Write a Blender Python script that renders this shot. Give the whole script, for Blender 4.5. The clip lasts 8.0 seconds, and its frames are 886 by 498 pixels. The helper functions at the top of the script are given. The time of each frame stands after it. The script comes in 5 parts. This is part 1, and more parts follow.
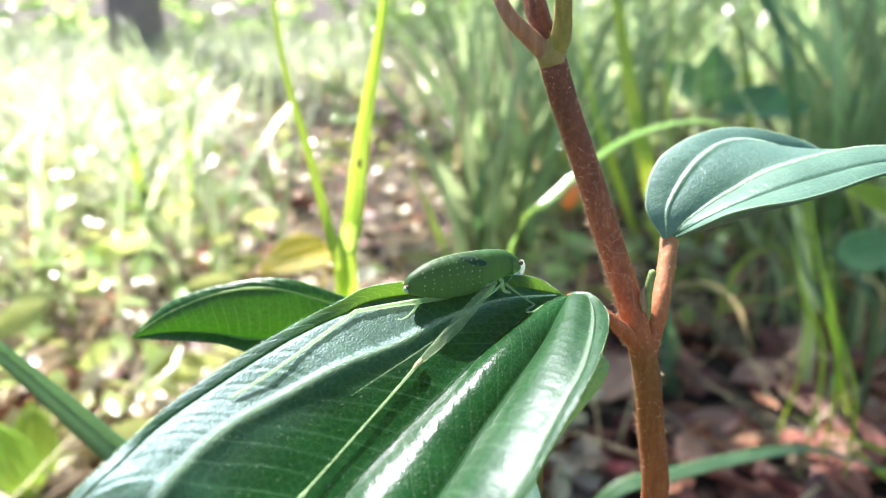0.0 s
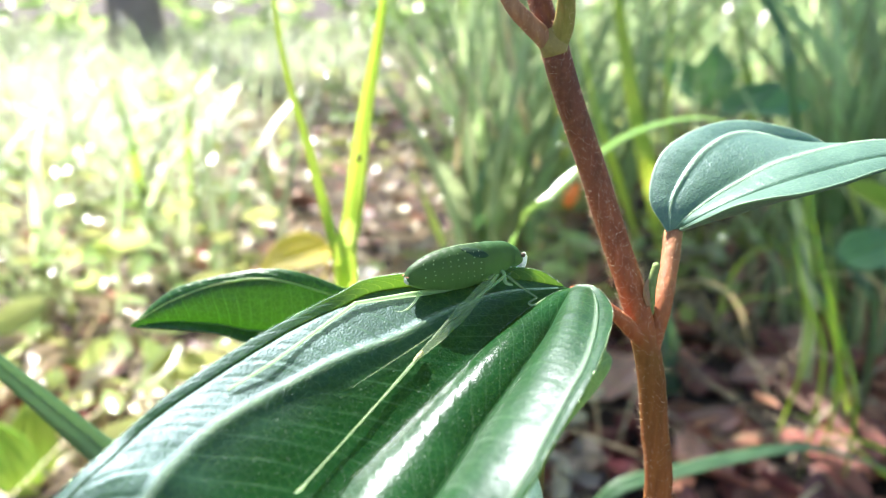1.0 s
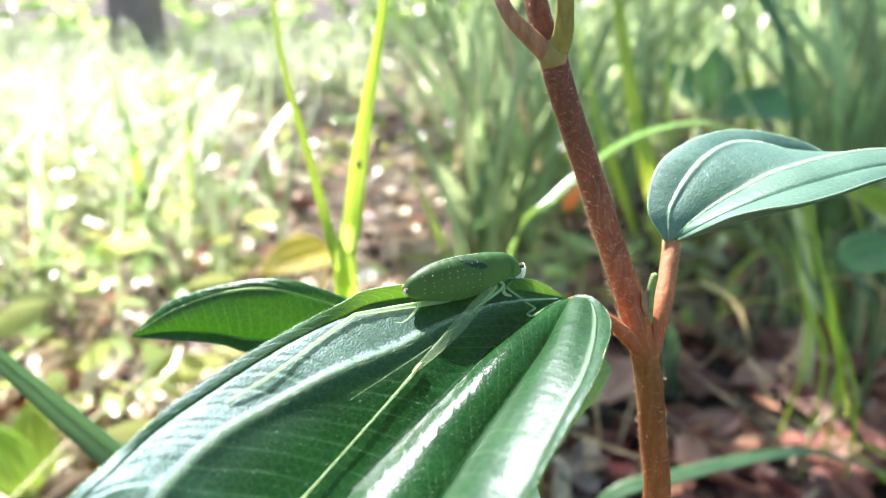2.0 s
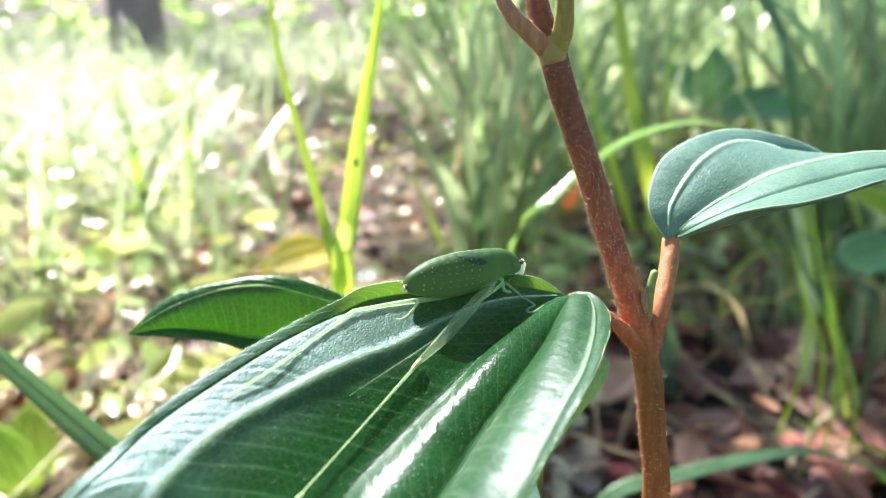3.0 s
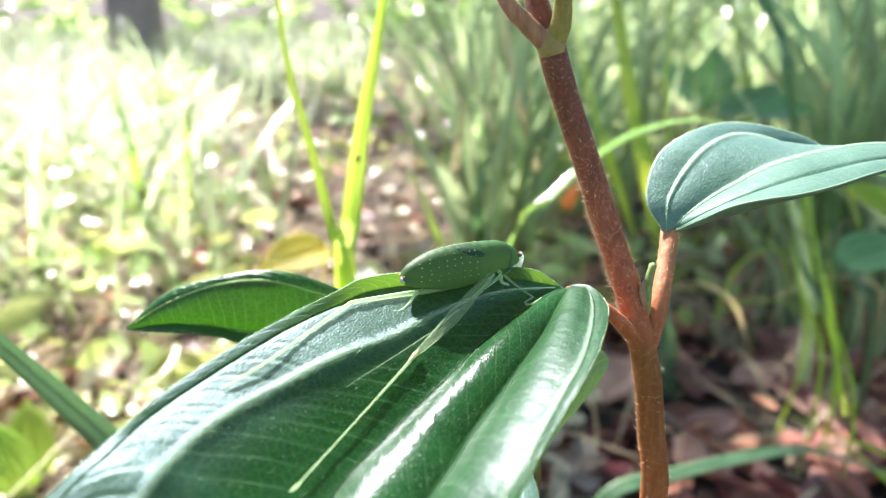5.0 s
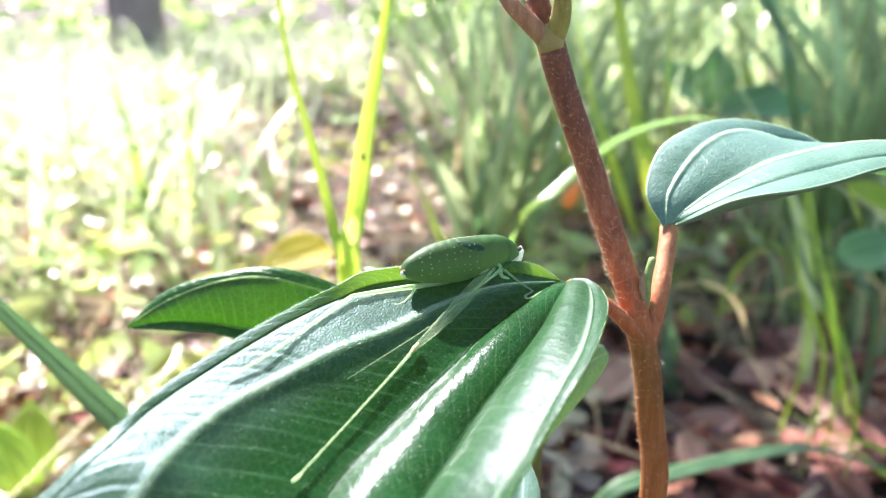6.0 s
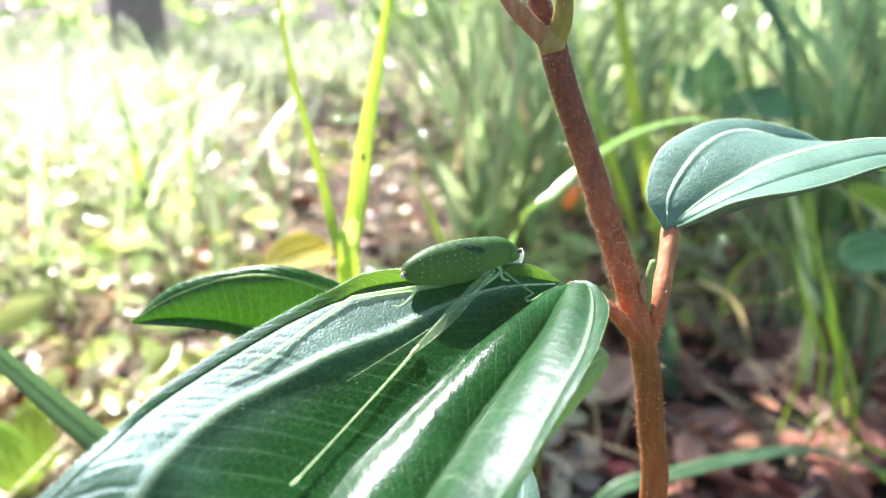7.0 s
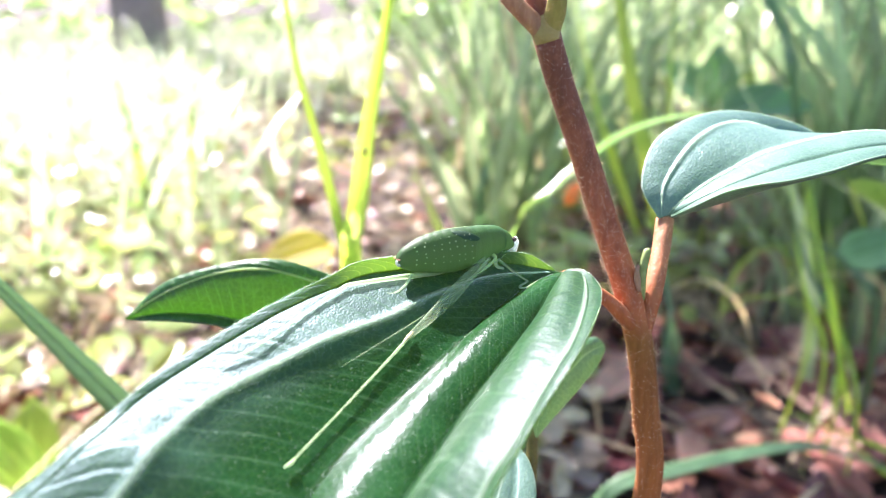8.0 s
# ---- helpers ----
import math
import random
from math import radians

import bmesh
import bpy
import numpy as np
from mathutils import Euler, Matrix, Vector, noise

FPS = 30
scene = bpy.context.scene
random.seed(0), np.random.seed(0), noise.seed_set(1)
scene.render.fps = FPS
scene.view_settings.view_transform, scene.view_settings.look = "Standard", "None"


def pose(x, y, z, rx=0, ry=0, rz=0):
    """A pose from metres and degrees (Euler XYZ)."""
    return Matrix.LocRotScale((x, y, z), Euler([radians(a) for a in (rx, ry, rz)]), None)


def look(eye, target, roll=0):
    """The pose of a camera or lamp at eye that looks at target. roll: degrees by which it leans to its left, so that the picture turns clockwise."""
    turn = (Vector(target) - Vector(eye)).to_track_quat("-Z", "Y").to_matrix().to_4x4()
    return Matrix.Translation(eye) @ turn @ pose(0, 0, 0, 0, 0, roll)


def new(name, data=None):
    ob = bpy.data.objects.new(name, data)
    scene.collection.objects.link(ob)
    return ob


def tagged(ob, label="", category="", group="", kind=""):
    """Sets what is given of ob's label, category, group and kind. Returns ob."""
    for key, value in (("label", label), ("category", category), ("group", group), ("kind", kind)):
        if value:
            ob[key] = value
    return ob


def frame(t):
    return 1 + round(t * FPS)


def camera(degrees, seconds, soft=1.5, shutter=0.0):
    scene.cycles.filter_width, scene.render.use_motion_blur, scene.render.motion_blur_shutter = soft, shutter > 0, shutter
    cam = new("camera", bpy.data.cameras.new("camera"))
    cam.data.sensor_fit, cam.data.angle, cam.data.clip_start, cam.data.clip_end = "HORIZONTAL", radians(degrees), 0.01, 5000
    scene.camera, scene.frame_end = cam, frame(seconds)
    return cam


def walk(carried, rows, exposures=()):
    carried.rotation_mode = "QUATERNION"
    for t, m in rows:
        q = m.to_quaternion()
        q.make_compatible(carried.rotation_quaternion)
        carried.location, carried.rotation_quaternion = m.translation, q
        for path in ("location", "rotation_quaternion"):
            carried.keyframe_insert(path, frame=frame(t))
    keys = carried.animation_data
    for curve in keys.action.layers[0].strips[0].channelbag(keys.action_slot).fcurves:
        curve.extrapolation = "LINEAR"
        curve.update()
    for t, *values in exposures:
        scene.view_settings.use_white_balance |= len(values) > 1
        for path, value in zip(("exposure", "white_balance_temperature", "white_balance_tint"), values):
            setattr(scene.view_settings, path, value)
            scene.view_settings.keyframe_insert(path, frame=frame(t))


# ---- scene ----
# ---- camera ----
cam = camera(65.0, 8.0, 0.7)
cam.data.dof.use_dof = True
cam.data.dof.focus_distance = 0.094
cam.data.dof.aperture_fstop = 18.0
PATH = [
    (0, pose(0.00022, -0.00057, 0.45127, 69.897, 0.209, 0.042)),
    (0.5, pose(-0.00001, -0.00056, 0.45037, 69.882, 0.171, 0.056)),
    (1, pose(0.00005, 0.00049, 0.44980, 69.835, 0.149, 0.039)),
    (1.5, pose(0.00016, 0.00041, 0.45117, 69.917, 0.137, 0.067)),
    (3, pose(0.00026, 0.00044, 0.45055, 70.008, 0.037, 0.089)),
    (3.5, pose(0.00000, -0.00000, 0.45000, 70.000, -0.000, -0.000)),
    (4, pose(-0.00078, 0.00004, 0.45031, 69.987, -0.126, 0.060)),
    (4.5, pose(-0.00011, 0.00052, 0.44999, 70.011, -0.064, -0.027)),
    (6, pose(0.00059, -0.00048, 0.44894, 70.003, 0.123, 0.107)),
    (6.5, pose(-0.00021, -0.00010, 0.44919, 70.010, 0.003, 0.115)),
    (7, pose(0.00052, -0.00013, 0.44910, 69.989, -0.102, 0.183)),
    (7.5, pose(0.00086, -0.00096, 0.44851, 69.988, -0.016, 0.245)),
    (8, pose(0.00153, -0.00124, 0.44790, 69.945, 0.094, 0.300)),
]
walk(cam, PATH, [(0.0, 1.84, 6150, 12), (1.5, 1.92, 6150, 12), (3.0, 1.83, 6150, 12), (4.5, 1.83, 6150, 12), (5.8, 2.2, 6080, 22), (6.5, 1.98, 6150, 15), (7.0, 2.02, 6150, 16), (7.6, 2.04, 6150, 15), (8.0, 2.31, 6000, 27)])

# ---- light ----
SUN_EL, SUN_AZ = radians(50), radians(-32)   # azimuth from +y, negative towards -x
world = bpy.data.worlds.new("sky")
world.use_nodes = True
scene.world = world
wn = world.node_tree.nodes
sky = wn.new("ShaderNodeTexSky")
sky.sky_type, sky.sun_disc = "NISHITA", False
sky.sun_elevation, sky.sun_rotation = SUN_EL, SUN_AZ
world.node_tree.links.new(sky.outputs[0], wn["Background"].inputs[0])
wn["Background"].inputs[1].default_value = 0.057
sun = new("sun", bpy.data.lights.new("sun", "SUN"))
sun.data.energy, sun.data.angle, sun.data.color = 5.0, radians(0.5), (1.0, 0.94, 0.84)
sun_way = Vector((math.sin(SUN_AZ) * math.cos(SUN_EL), math.cos(SUN_AZ) * math.cos(SUN_EL), math.sin(SUN_EL)))
sun.matrix_world = look(sun_way * 30, (0, 0, 0))


# ---- materials ----
class Nodes:
    """A short way to write node trees."""

    def __init__(self, name):
        self.mat = bpy.data.materials.new(name)
        self.mat.use_nodes = True
        self.tree = self.mat.node_tree
        self.tree.nodes.clear()

    def add(self, kind, links=(), **values):
        n = self.tree.nodes.new("ShaderNode" + kind)
        for k, v in values.items():
            setattr(n, k, v)
        for key, v in dict(links).items():
            if isinstance(v, bpy.types.NodeSocket):
                self.tree.links.new(v, n.inputs[key])
            else:
                n.inputs[key].default_value = v
        return n

    def math(self, op, a, b=0.0, c=0.0):
        return self.add("Math", {0: a, 1: b, 2: c}, operation=op).outputs[0]

    def mix(self, fac, a, b, blend="MIX"):
        n = self.add("Mix", data_type="RGBA", blend_type=blend)
        for key, v in ((0, fac), (6, a), (7, b)):
            if isinstance(v, bpy.types.NodeSocket):
                self.tree.links.new(v, n.inputs[key])
            else:
                n.inputs[key].default_value = v if key == 0 else (*v, 1)
        return n.outputs[2]

    def noise(self, scale, detail=3.0, rough=0.55, vec=None):
        return self.add("TexNoise", {"Vector": vec or self.coords(), "Scale": scale, "Detail": detail, "Roughness": rough}).outputs[0]

    def coords(self, kind="Object"):
        return self.add("TexCoord").outputs[kind]

    def ramp(self, v, lo, hi):
        return self.add("MapRange", {0: v, 1: lo, 2: hi}).outputs[0]

    def out(self, shader):
        self.add("OutputMaterial", {"Surface": shader})
        return self.mat


def plant_mat(name, dark, light, rough=0.4, trans=0.3, glow=(0.25, 0.45, 0.03), scale=300.0, bump=0.0004, vary=0.3, spec=0.5, island=False, coat=0.0, belly=None, clear=0.0, sheen=0.0):
    """Leafy or woody matter: two colours in two scales of noise, light passing through by trans."""
    n = Nodes(name)
    a = n.noise(scale, 4)
    b = n.noise(scale * 7, 2)
    fac = n.ramp(n.math("ADD", n.math("MULTIPLY", a, 0.7), n.math("MULTIPLY", b, 0.3)), 0.35, 0.65)
    col = n.mix(fac, dark, light)
    if belly:
        z = n.add("SeparateXYZ", {0: n.coords()}).outputs[2]
        col = n.mix(n.ramp(n.math("MULTIPLY_ADD", a, 0.0016, z), 0.0022, -0.0026), col, belly)
    rnd = n.add("NewGeometry").outputs["Random Per Island"] if island else n.add("ObjectInfo").outputs["Random"]
    hsv = n.add("HueSaturation", {"Hue": n.math("MULTIPLY_ADD", rnd, 0.06 * vary, 0.5 - 0.03 * vary), "Value": n.math("MULTIPLY_ADD", rnd, vary * 1.4, 1 - 0.7 * vary), "Color": col})
    bmp = n.add("Bump", {"Height": b, "Distance": bump, "Strength": 0.6})
    p = n.add("BsdfPrincipled", {"Base Color": hsv.outputs[0], "Roughness": n.math("MULTIPLY_ADD", a, 0.2, rough - 0.1), "Specular IOR Level": spec, "Normal": bmp.outputs[0], "Coat Weight": coat, "Sheen Weight": sheen, "Sheen Roughness": 0.3})
    shader = p.outputs[0]
    if trans:
        passed = [g * trans if island else math.sqrt(g * trans) for g in glow]     # a closed blade is crossed twice
        hv = n.add("HueSaturation", {"Value": n.math("MULTIPLY_ADD", rnd, vary * 0.8, 1 - 0.4 * vary), "Color": (*passed, 1)})
        tr = n.add("BsdfTranslucent", {"Color": hv.outputs[0], "Normal": bmp.outputs[0]})
        shader = n.add("AddShader", {0: p.outputs[0], 1: tr.outputs[0]}).outputs[0]
    if clear:
        shader = n.add("MixShader", {0: clear, 1: shader, 2: n.add("BsdfTransparent").outputs[0]}).outputs[0]
    return n.out(shader)


def blade_mat(name, dark, light, vein, glow, trans=0.3, rough=0.38, gaps=6, vein_amount=0.5, rung_amount=0.1, spec=0.4, pale=(2, 5), deep=(1, 3, 4), pebble=(0.35, 0.35), felt=0.0, edge=0.0, wide=0.032, soft_side=0.0, sky_tint=(1.0, 1.0, 1.0), relief=0.25, spec_right=None, spec_side=0.0, uneven=0.12, vein_glow=1.0, rung_glow=1.0):
    """A veined leaf: lengthwise veins at whole steps of v, bowed rungs between them, a pebbled, finely haired skin, by
    pebble and felt rougher over the first third of its width; reflected sky is put into its gloss as a blue tint.
    """
    n = Nodes(name)
    spec_right = spec if spec_right is None else spec_right
    uv = n.add("SeparateXYZ", {0: n.coords("UV")})
    u, v = uv.outputs[0], n.math("MULTIPLY", uv.outputs[1], float(gaps))
    turn = n.add("SeparateXYZ", {0: n.add("UVMap", uv_map="rungs").outputs[0]}).outputs[0]
    wob = n.noise(500, 3)
    vw = n.math("ADD", v, n.math("MULTIPLY_ADD", wob, 0.03, -0.015))
    def along(lines, wide):
        total = 0.0
        for k in lines:
            total = n.math("MAXIMUM", total, n.math("SUBTRACT", 1.0, n.ramp(n.math("ABSOLUTE", n.math("SUBTRACT", vw, float(k))), wide * 0.25, wide)))
        return total

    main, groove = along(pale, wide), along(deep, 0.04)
    phase = n.math("FRACT", n.math("MULTIPLY_ADD", wob, 0.06, turn))
    rung = n.math("SUBTRACT", 1.0, n.ramp(n.math("ABSOLUTE", n.math("SUBTRACT", phase, 0.56)), 0.012, 0.06))
    rung = n.math("MULTIPLY", rung, n.ramp(n.noise(160, 2), 0.35, 0.6))
    net = n.add("TexVoronoi", {"Vector": n.coords(), "Scale": 900.0}, feature="DISTANCE_TO_EDGE").outputs["Distance"]
    mesh = n.math("SUBTRACT", 1.0, n.ramp(net, 0.02, 0.12))
    patch = n.noise(130, 4)
    pebbles = n.add("TexVoronoi", {"Vector": n.coords(), "Scale": 4200.0, "Randomness": 1.0}, feature="SMOOTH_F1").outputs["Distance"]
    fine = n.math("MULTIPLY", n.math("SUBTRACT", 1.0, pebbles), 0.8)
    mid = n.noise(1500, 3)
    streaks = n.noise(7000, 2)
    col = n.mix(n.ramp(patch, 0.3, 0.7), dark, light)
    col = n.mix(n.math("MULTIPLY", n.ramp(mid, 0.5, 0.75), 0.25), col, light)
    col = n.mix(n.math("MULTIPLY", mesh, rung_amount * 0.12), col, vein)
    col = n.mix(n.math("MULTIPLY", rung, rung_amount), col, vein)
    # Pale hairy veins; the sheen on their crests is put into the colour too.
    col = n.mix(n.math("MULTIPLY", n.math("MULTIPLY", main, n.ramp(streaks, 0.25, 0.6)), vein_amount), col, vein)
    # Sunken veins darkened: crease shade put into the colour.
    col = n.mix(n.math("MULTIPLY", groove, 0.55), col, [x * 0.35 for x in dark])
    hair = n.ramp(n.noise(5200, 1), 0.68, 0.74)
    col = n.mix(n.math("MULTIPLY", hair, 0.32), col, (0.6, 0.7, 0.5))
    height = n.math("ADD", n.math("ADD", fine, n.math("MULTIPLY", main, n.math("MULTIPLY", streaks, 1.2))), n.math("SUBTRACT", n.math("MULTIPLY", mid, 0.7), n.math("ADD", n.math("MULTIPLY", rung, relief), n.math("MULTIPLY", mesh, relief * 0.15))))
    smooth = n.ramp(v, gaps * 0.35, gaps * 0.42)
    waves = n.add("Bump", {"Height": n.noise(240, 2), "Distance": 0.0012, "Strength": uneven})
    bmp = n.add("Bump", {"Height": height, "Normal": waves.outputs[0], "Distance": 0.00020, "Strength": n.math("MULTIPLY_ADD", smooth, pebble[1] - pebble[0], pebble[0])})
    furry = n.math("ADD", n.math("MULTIPLY", main, 0.2), n.math("MULTIPLY", n.math("SUBTRACT", 1.0, smooth), felt))
    roughness = n.math("ADD", n.math("MULTIPLY_ADD", mid, 0.2, rough - 0.10), n.math("ADD", furry, n.math("ADD", n.math("MULTIPLY", groove, 0.4), n.math("MULTIPLY", n.ramp(v, gaps * 0.66, gaps * 0.7), soft_side))))
    p = n.add("BsdfPrincipled", {"Base Color": col, "Roughness": roughness, "Normal": bmp.outputs[0], "Specular IOR Level": n.math("MULTIPLY", n.math("SUBTRACT", 1.0, groove), n.math("ADD", n.math("MULTIPLY_ADD", smooth, spec_right - spec, spec), n.math("MULTIPLY", n.ramp(v, gaps * 0.66, gaps * 0.7), spec_side))), "Specular Tint": n.mix(smooth, sky_tint, [0.4 * x + 0.6 for x in sky_tint])})
    through_skin = [math.sqrt(g * trans) for g in glow]
    tcol = n.mix(n.math("MULTIPLY", n.math("MAXIMUM", n.math("MULTIPLY", main, vein_glow), n.math("MAXIMUM", n.math("MULTIPLY", mesh, 0.5), n.math("MULTIPLY", rung, rung_glow))), 0.5), through_skin, [min(0.9, 2.2 * x) for x in through_skin])
    if edge:                                    # backlit glow of the curled margin near the stalk, put into its translucency
        thin = n.math("MULTIPLY", n.math("SUBTRACT", 1.0, n.ramp(v, 0.85, 1.1)), n.math("SUBTRACT", 1.0, n.ramp(u, 0.30, 0.52)))
        lines = n.math("SUBTRACT", 1.0, n.ramp(n.math("ABSOLUTE", n.math("SUBTRACT", n.math("FRACT", n.math("MULTIPLY", turn, 2.0)), 0.5)), 0.02, 0.09))
        lace = n.mix(n.math("MULTIPLY", lines, 0.6), [math.sqrt(g * edge) for g in (0.30, 0.6, 0.03)], [math.sqrt(g * edge * 2.0) for g in (0.5, 0.7, 0.06)])
        tcol = n.mix(thin, tcol, lace)
    tr = n.add("BsdfTranslucent", {"Color": tcol, "Normal": bmp.outputs[0]})
    return n.out(n.add("AddShader", {0: p.outputs[0], 1: tr.outputs[0]}).outputs[0])


M_LEAF = blade_mat("glossy_leaf", (0.0035, 0.027, 0.0075), (0.0095, 0.052, 0.015), (0.33, 0.43, 0.32), (0.2, 0.5, 0.03), 0.08, 0.25, vein_amount=0.52, rung_amount=0.07, pebble=(0.28, 0.18), felt=0.26, spec=0.62, spec_right=0.12, edge=0.2, soft_side=0.12, spec_side=0.36, uneven=0.14, vein_glow=0.0, wide=0.062, sky_tint=(0.58, 0.79, 1.0))
# Lighter copy for the backlit leaf; its glow is put into the colour.
M_LEAF_BACKLIT = blade_mat("backlit_leaf", (0.010, 0.05, 0.017), (0.02, 0.08, 0.026), (0.14, 0.28, 0.1), (0.17, 0.6, 0.015), 0.065, 0.38, 3, vein_amount=0.7, rung_amount=0.3, pale=(0, 1, 2), deep=(), relief=0.6)
# Sky sheen on the folded leaf is put into this lighter, bluish base.
M_LEAF_PALE = blade_mat("bluish_leaf", (0.062, 0.125, 0.098), (0.1, 0.18, 0.142), (0.42, 0.50, 0.40), (0.12, 0.32, 0.05), 0.10, 0.40, 5, spec=1.1, spec_right=0.28, rung_amount=0.03, rung_glow=0.0, vein_amount=0.5, wide=0.085, pale=(0, 1, 2, 4), deep=(3,), pebble=(0.4, 0.4), sky_tint=(0.72, 0.88, 1.0), relief=0.12)
# Paler copy: sunlight on the small leaf is put into the base.
M_LEAF_SMALL = blade_mat("pale_small_leaf", (0.06, 0.135, 0.08), (0.09, 0.19, 0.11), (0.4, 0.5, 0.38), (0.2, 0.4, 0.08), 0.08, 0.36, 2, rung_amount=0.06, wide=0.06, pale=(0, 1, 2), deep=())
M_VEIN = plant_mat("vein_skin", (0.16, 0.30, 0.10), (0.28, 0.42, 0.18), 0.45, 0.45, (0.5, 0.7, 0.1), 900)
def stem_mat(name, *stops):
    """Hairy bark, streaked lengthwise; stops are (height, colour), upwards."""
    n = Nodes(name)
    c = n.coords()
    streak = n.noise(1.0, 3, 0.6, n.add("Mapping", {"Vector": c, "Scale": (900, 900, 60)}).outputs[0])
    grain = n.noise(700, 3)
    z = n.math("MULTIPLY_ADD", streak, 0.006, n.add("SeparateXYZ", {0: c}).outputs[2])
    col = stops[0][1]
    for (lo, _), (hi, tone) in zip(stops, stops[1:]):
        col = n.mix(n.ramp(z, lo, hi), col, tone)
    col = n.mix(n.math("MULTIPLY", n.ramp(streak, 0.35, 0.65), 0.5), col, n.mix(1.0, col, (0.42, 0.36, 0.34), "MULTIPLY"))
    col = n.mix(n.math("MULTIPLY", n.ramp(grain, 0.52, 0.72), 0.22), col, (0.45, 0.18, 0.08))
    spots = n.ramp(n.noise(2600, 1), 0.66, 0.72)
    col = n.mix(n.math("MULTIPLY", spots, 0.35), col, (0.55, 0.38, 0.26))
    bmp = n.add("Bump", {"Height": n.math("ADD", streak, n.math("MULTIPLY", grain, 0.6)), "Distance": 0.0002, "Strength": 0.8})
    return n.out(n.add("BsdfPrincipled", {"Base Color": col, "Roughness": 0.5, "Specular IOR Level": 0.3, "Normal": bmp.outputs[0]}).outputs[0])


# Own red bark, plus the lit fork and shaded top put into the stops.
M_STEM = stem_mat("red_stem_bark", (0.385, (0.36, 0.125, 0.04)), (0.398, (0.28, 0.11, 0.035)), (0.402, (0.25, 0.105, 0.028)), (0.407, (0.48, 0.145, 0.06)), (0.422, (0.32, 0.10, 0.046)), (0.438, (0.19, 0.066, 0.037)))
M_PETIOLE = stem_mat("tan_red_petiole", (0.4425, (0.30, 0.22, 0.07)), (0.4475, (0.42, 0.23, 0.14)))
M_PETIOLE_GREEN = stem_mat("olive_petiole", (0.4425, (0.30, 0.23, 0.07)), (0.4475, (0.34, 0.31, 0.09)))
M_TAN = stem_mat("tan_stalk_bark", (0.407, (0.46, 0.145, 0.06)), (0.416, (0.50, 0.24, 0.13)))
M_FRINGE = plant_mat("pale_leaf_hair", (0.55, 0.63, 0.5), (0.74, 0.8, 0.68), 0.4, 0.3, (0.78, 0.86, 0.7), 500)
M_BRISTLE = plant_mat("golden_bristle", (0.45, 0.25, 0.14), (0.62, 0.38, 0.24), 0.4, 0.8, (0.95, 0.8, 0.6), 500)
M_NODE = plant_mat("olive_node", (0.27, 0.21, 0.06), (0.37, 0.29, 0.09), 0.5, 0, scale=400, bump=0.0002)
M_STEM_GREEN = plant_mat("green_brown_stem", (0.13, 0.11, 0.02), (0.25, 0.22, 0.05), 0.5, 0, scale=350, bump=0.0003)
M_BUD = plant_mat("green_bud", (0.17, 0.24, 0.06), (0.30, 0.38, 0.14), 0.5, 0, scale=900, bump=0.0002)
M_BUD_SCALE = plant_mat("bud_scale", (0.36, 0.22, 0.12), (0.52, 0.36, 0.22), 0.6, 0, scale=1200, bump=0.0003)
M_HAIR = plant_mat("pale_bristle", (0.6, 0.48, 0.36), (0.8, 0.7, 0.58), 0.4, 0.35, (0.8, 0.65, 0.45), 500)
M_INSECT = plant_mat("green_insect_skin", (0.008, 0.046, 0.010), (0.024, 0.085, 0.018), 0.55, 0.035, (0.25, 0.5, 0.12), 700, 0.00006, belly=(0.10, 0.205, 0.07), spec=0.35)
M_INSECT_PALE = plant_mat("pale_insect_skin", (0.30, 0.42, 0.20), (0.46, 0.58, 0.32), 0.4, 0.3, (0.4, 0.6, 0.25), 1200, 0.0002, clear=0.5, sheen=0.2)
M_INSECT_CLEAR = plant_mat("clear_insect_skin", (0.24, 0.36, 0.17), (0.42, 0.54, 0.30), 0.4, 0.2, (0.4, 0.6, 0.25), 800, 0.0003, clear=0.76, sheen=0.2)
M_WING = plant_mat("dark_wing_pad", (0.008, 0.045, 0.018), (0.016, 0.065, 0.024), 0.6, 0.03, (0.05, 0.25, 0.06), 900, 0.00005)
M_SPOT = plant_mat("pale_spot", (0.28, 0.42, 0.20), (0.40, 0.54, 0.30), 0.5, 0.2, (0.5, 0.65, 0.3), 900)
M_EYE = plant_mat("insect_eye", (0.10, 0.06, 0.05), (0.22, 0.16, 0.13), 0.25, 0, scale=2500)
M_RED = plant_mat("red_white_tip", (0.35, 0.06, 0.03), (0.6, 0.3, 0.2), 0.35, 0.2, (0.8, 0.5, 0.4), 1500)
M_KNEE = plant_mat("tan_knee", (0.35, 0.28, 0.14), (0.5, 0.42, 0.24), 0.4, 0.2, (0.5, 0.5, 0.3), 1500)
M_FACE = plant_mat("white_face", (0.6, 0.62, 0.58), (0.8, 0.82, 0.78), 0.35, 0.2, (0.7, 0.75, 0.65), 900)
# Lit and dark grass copies: sun and shade are put into their colours.
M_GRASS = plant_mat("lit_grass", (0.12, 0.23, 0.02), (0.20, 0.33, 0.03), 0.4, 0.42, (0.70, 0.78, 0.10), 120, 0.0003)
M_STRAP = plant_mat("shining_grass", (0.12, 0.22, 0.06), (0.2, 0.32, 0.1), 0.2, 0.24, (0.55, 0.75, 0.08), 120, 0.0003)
M_GRASS_DARK = plant_mat("shade_dark_grass", (0.05, 0.105, 0.055), (0.085, 0.155, 0.085), 0.42, 0.25, (0.18, 0.36, 0.12), 120, 0.0003)
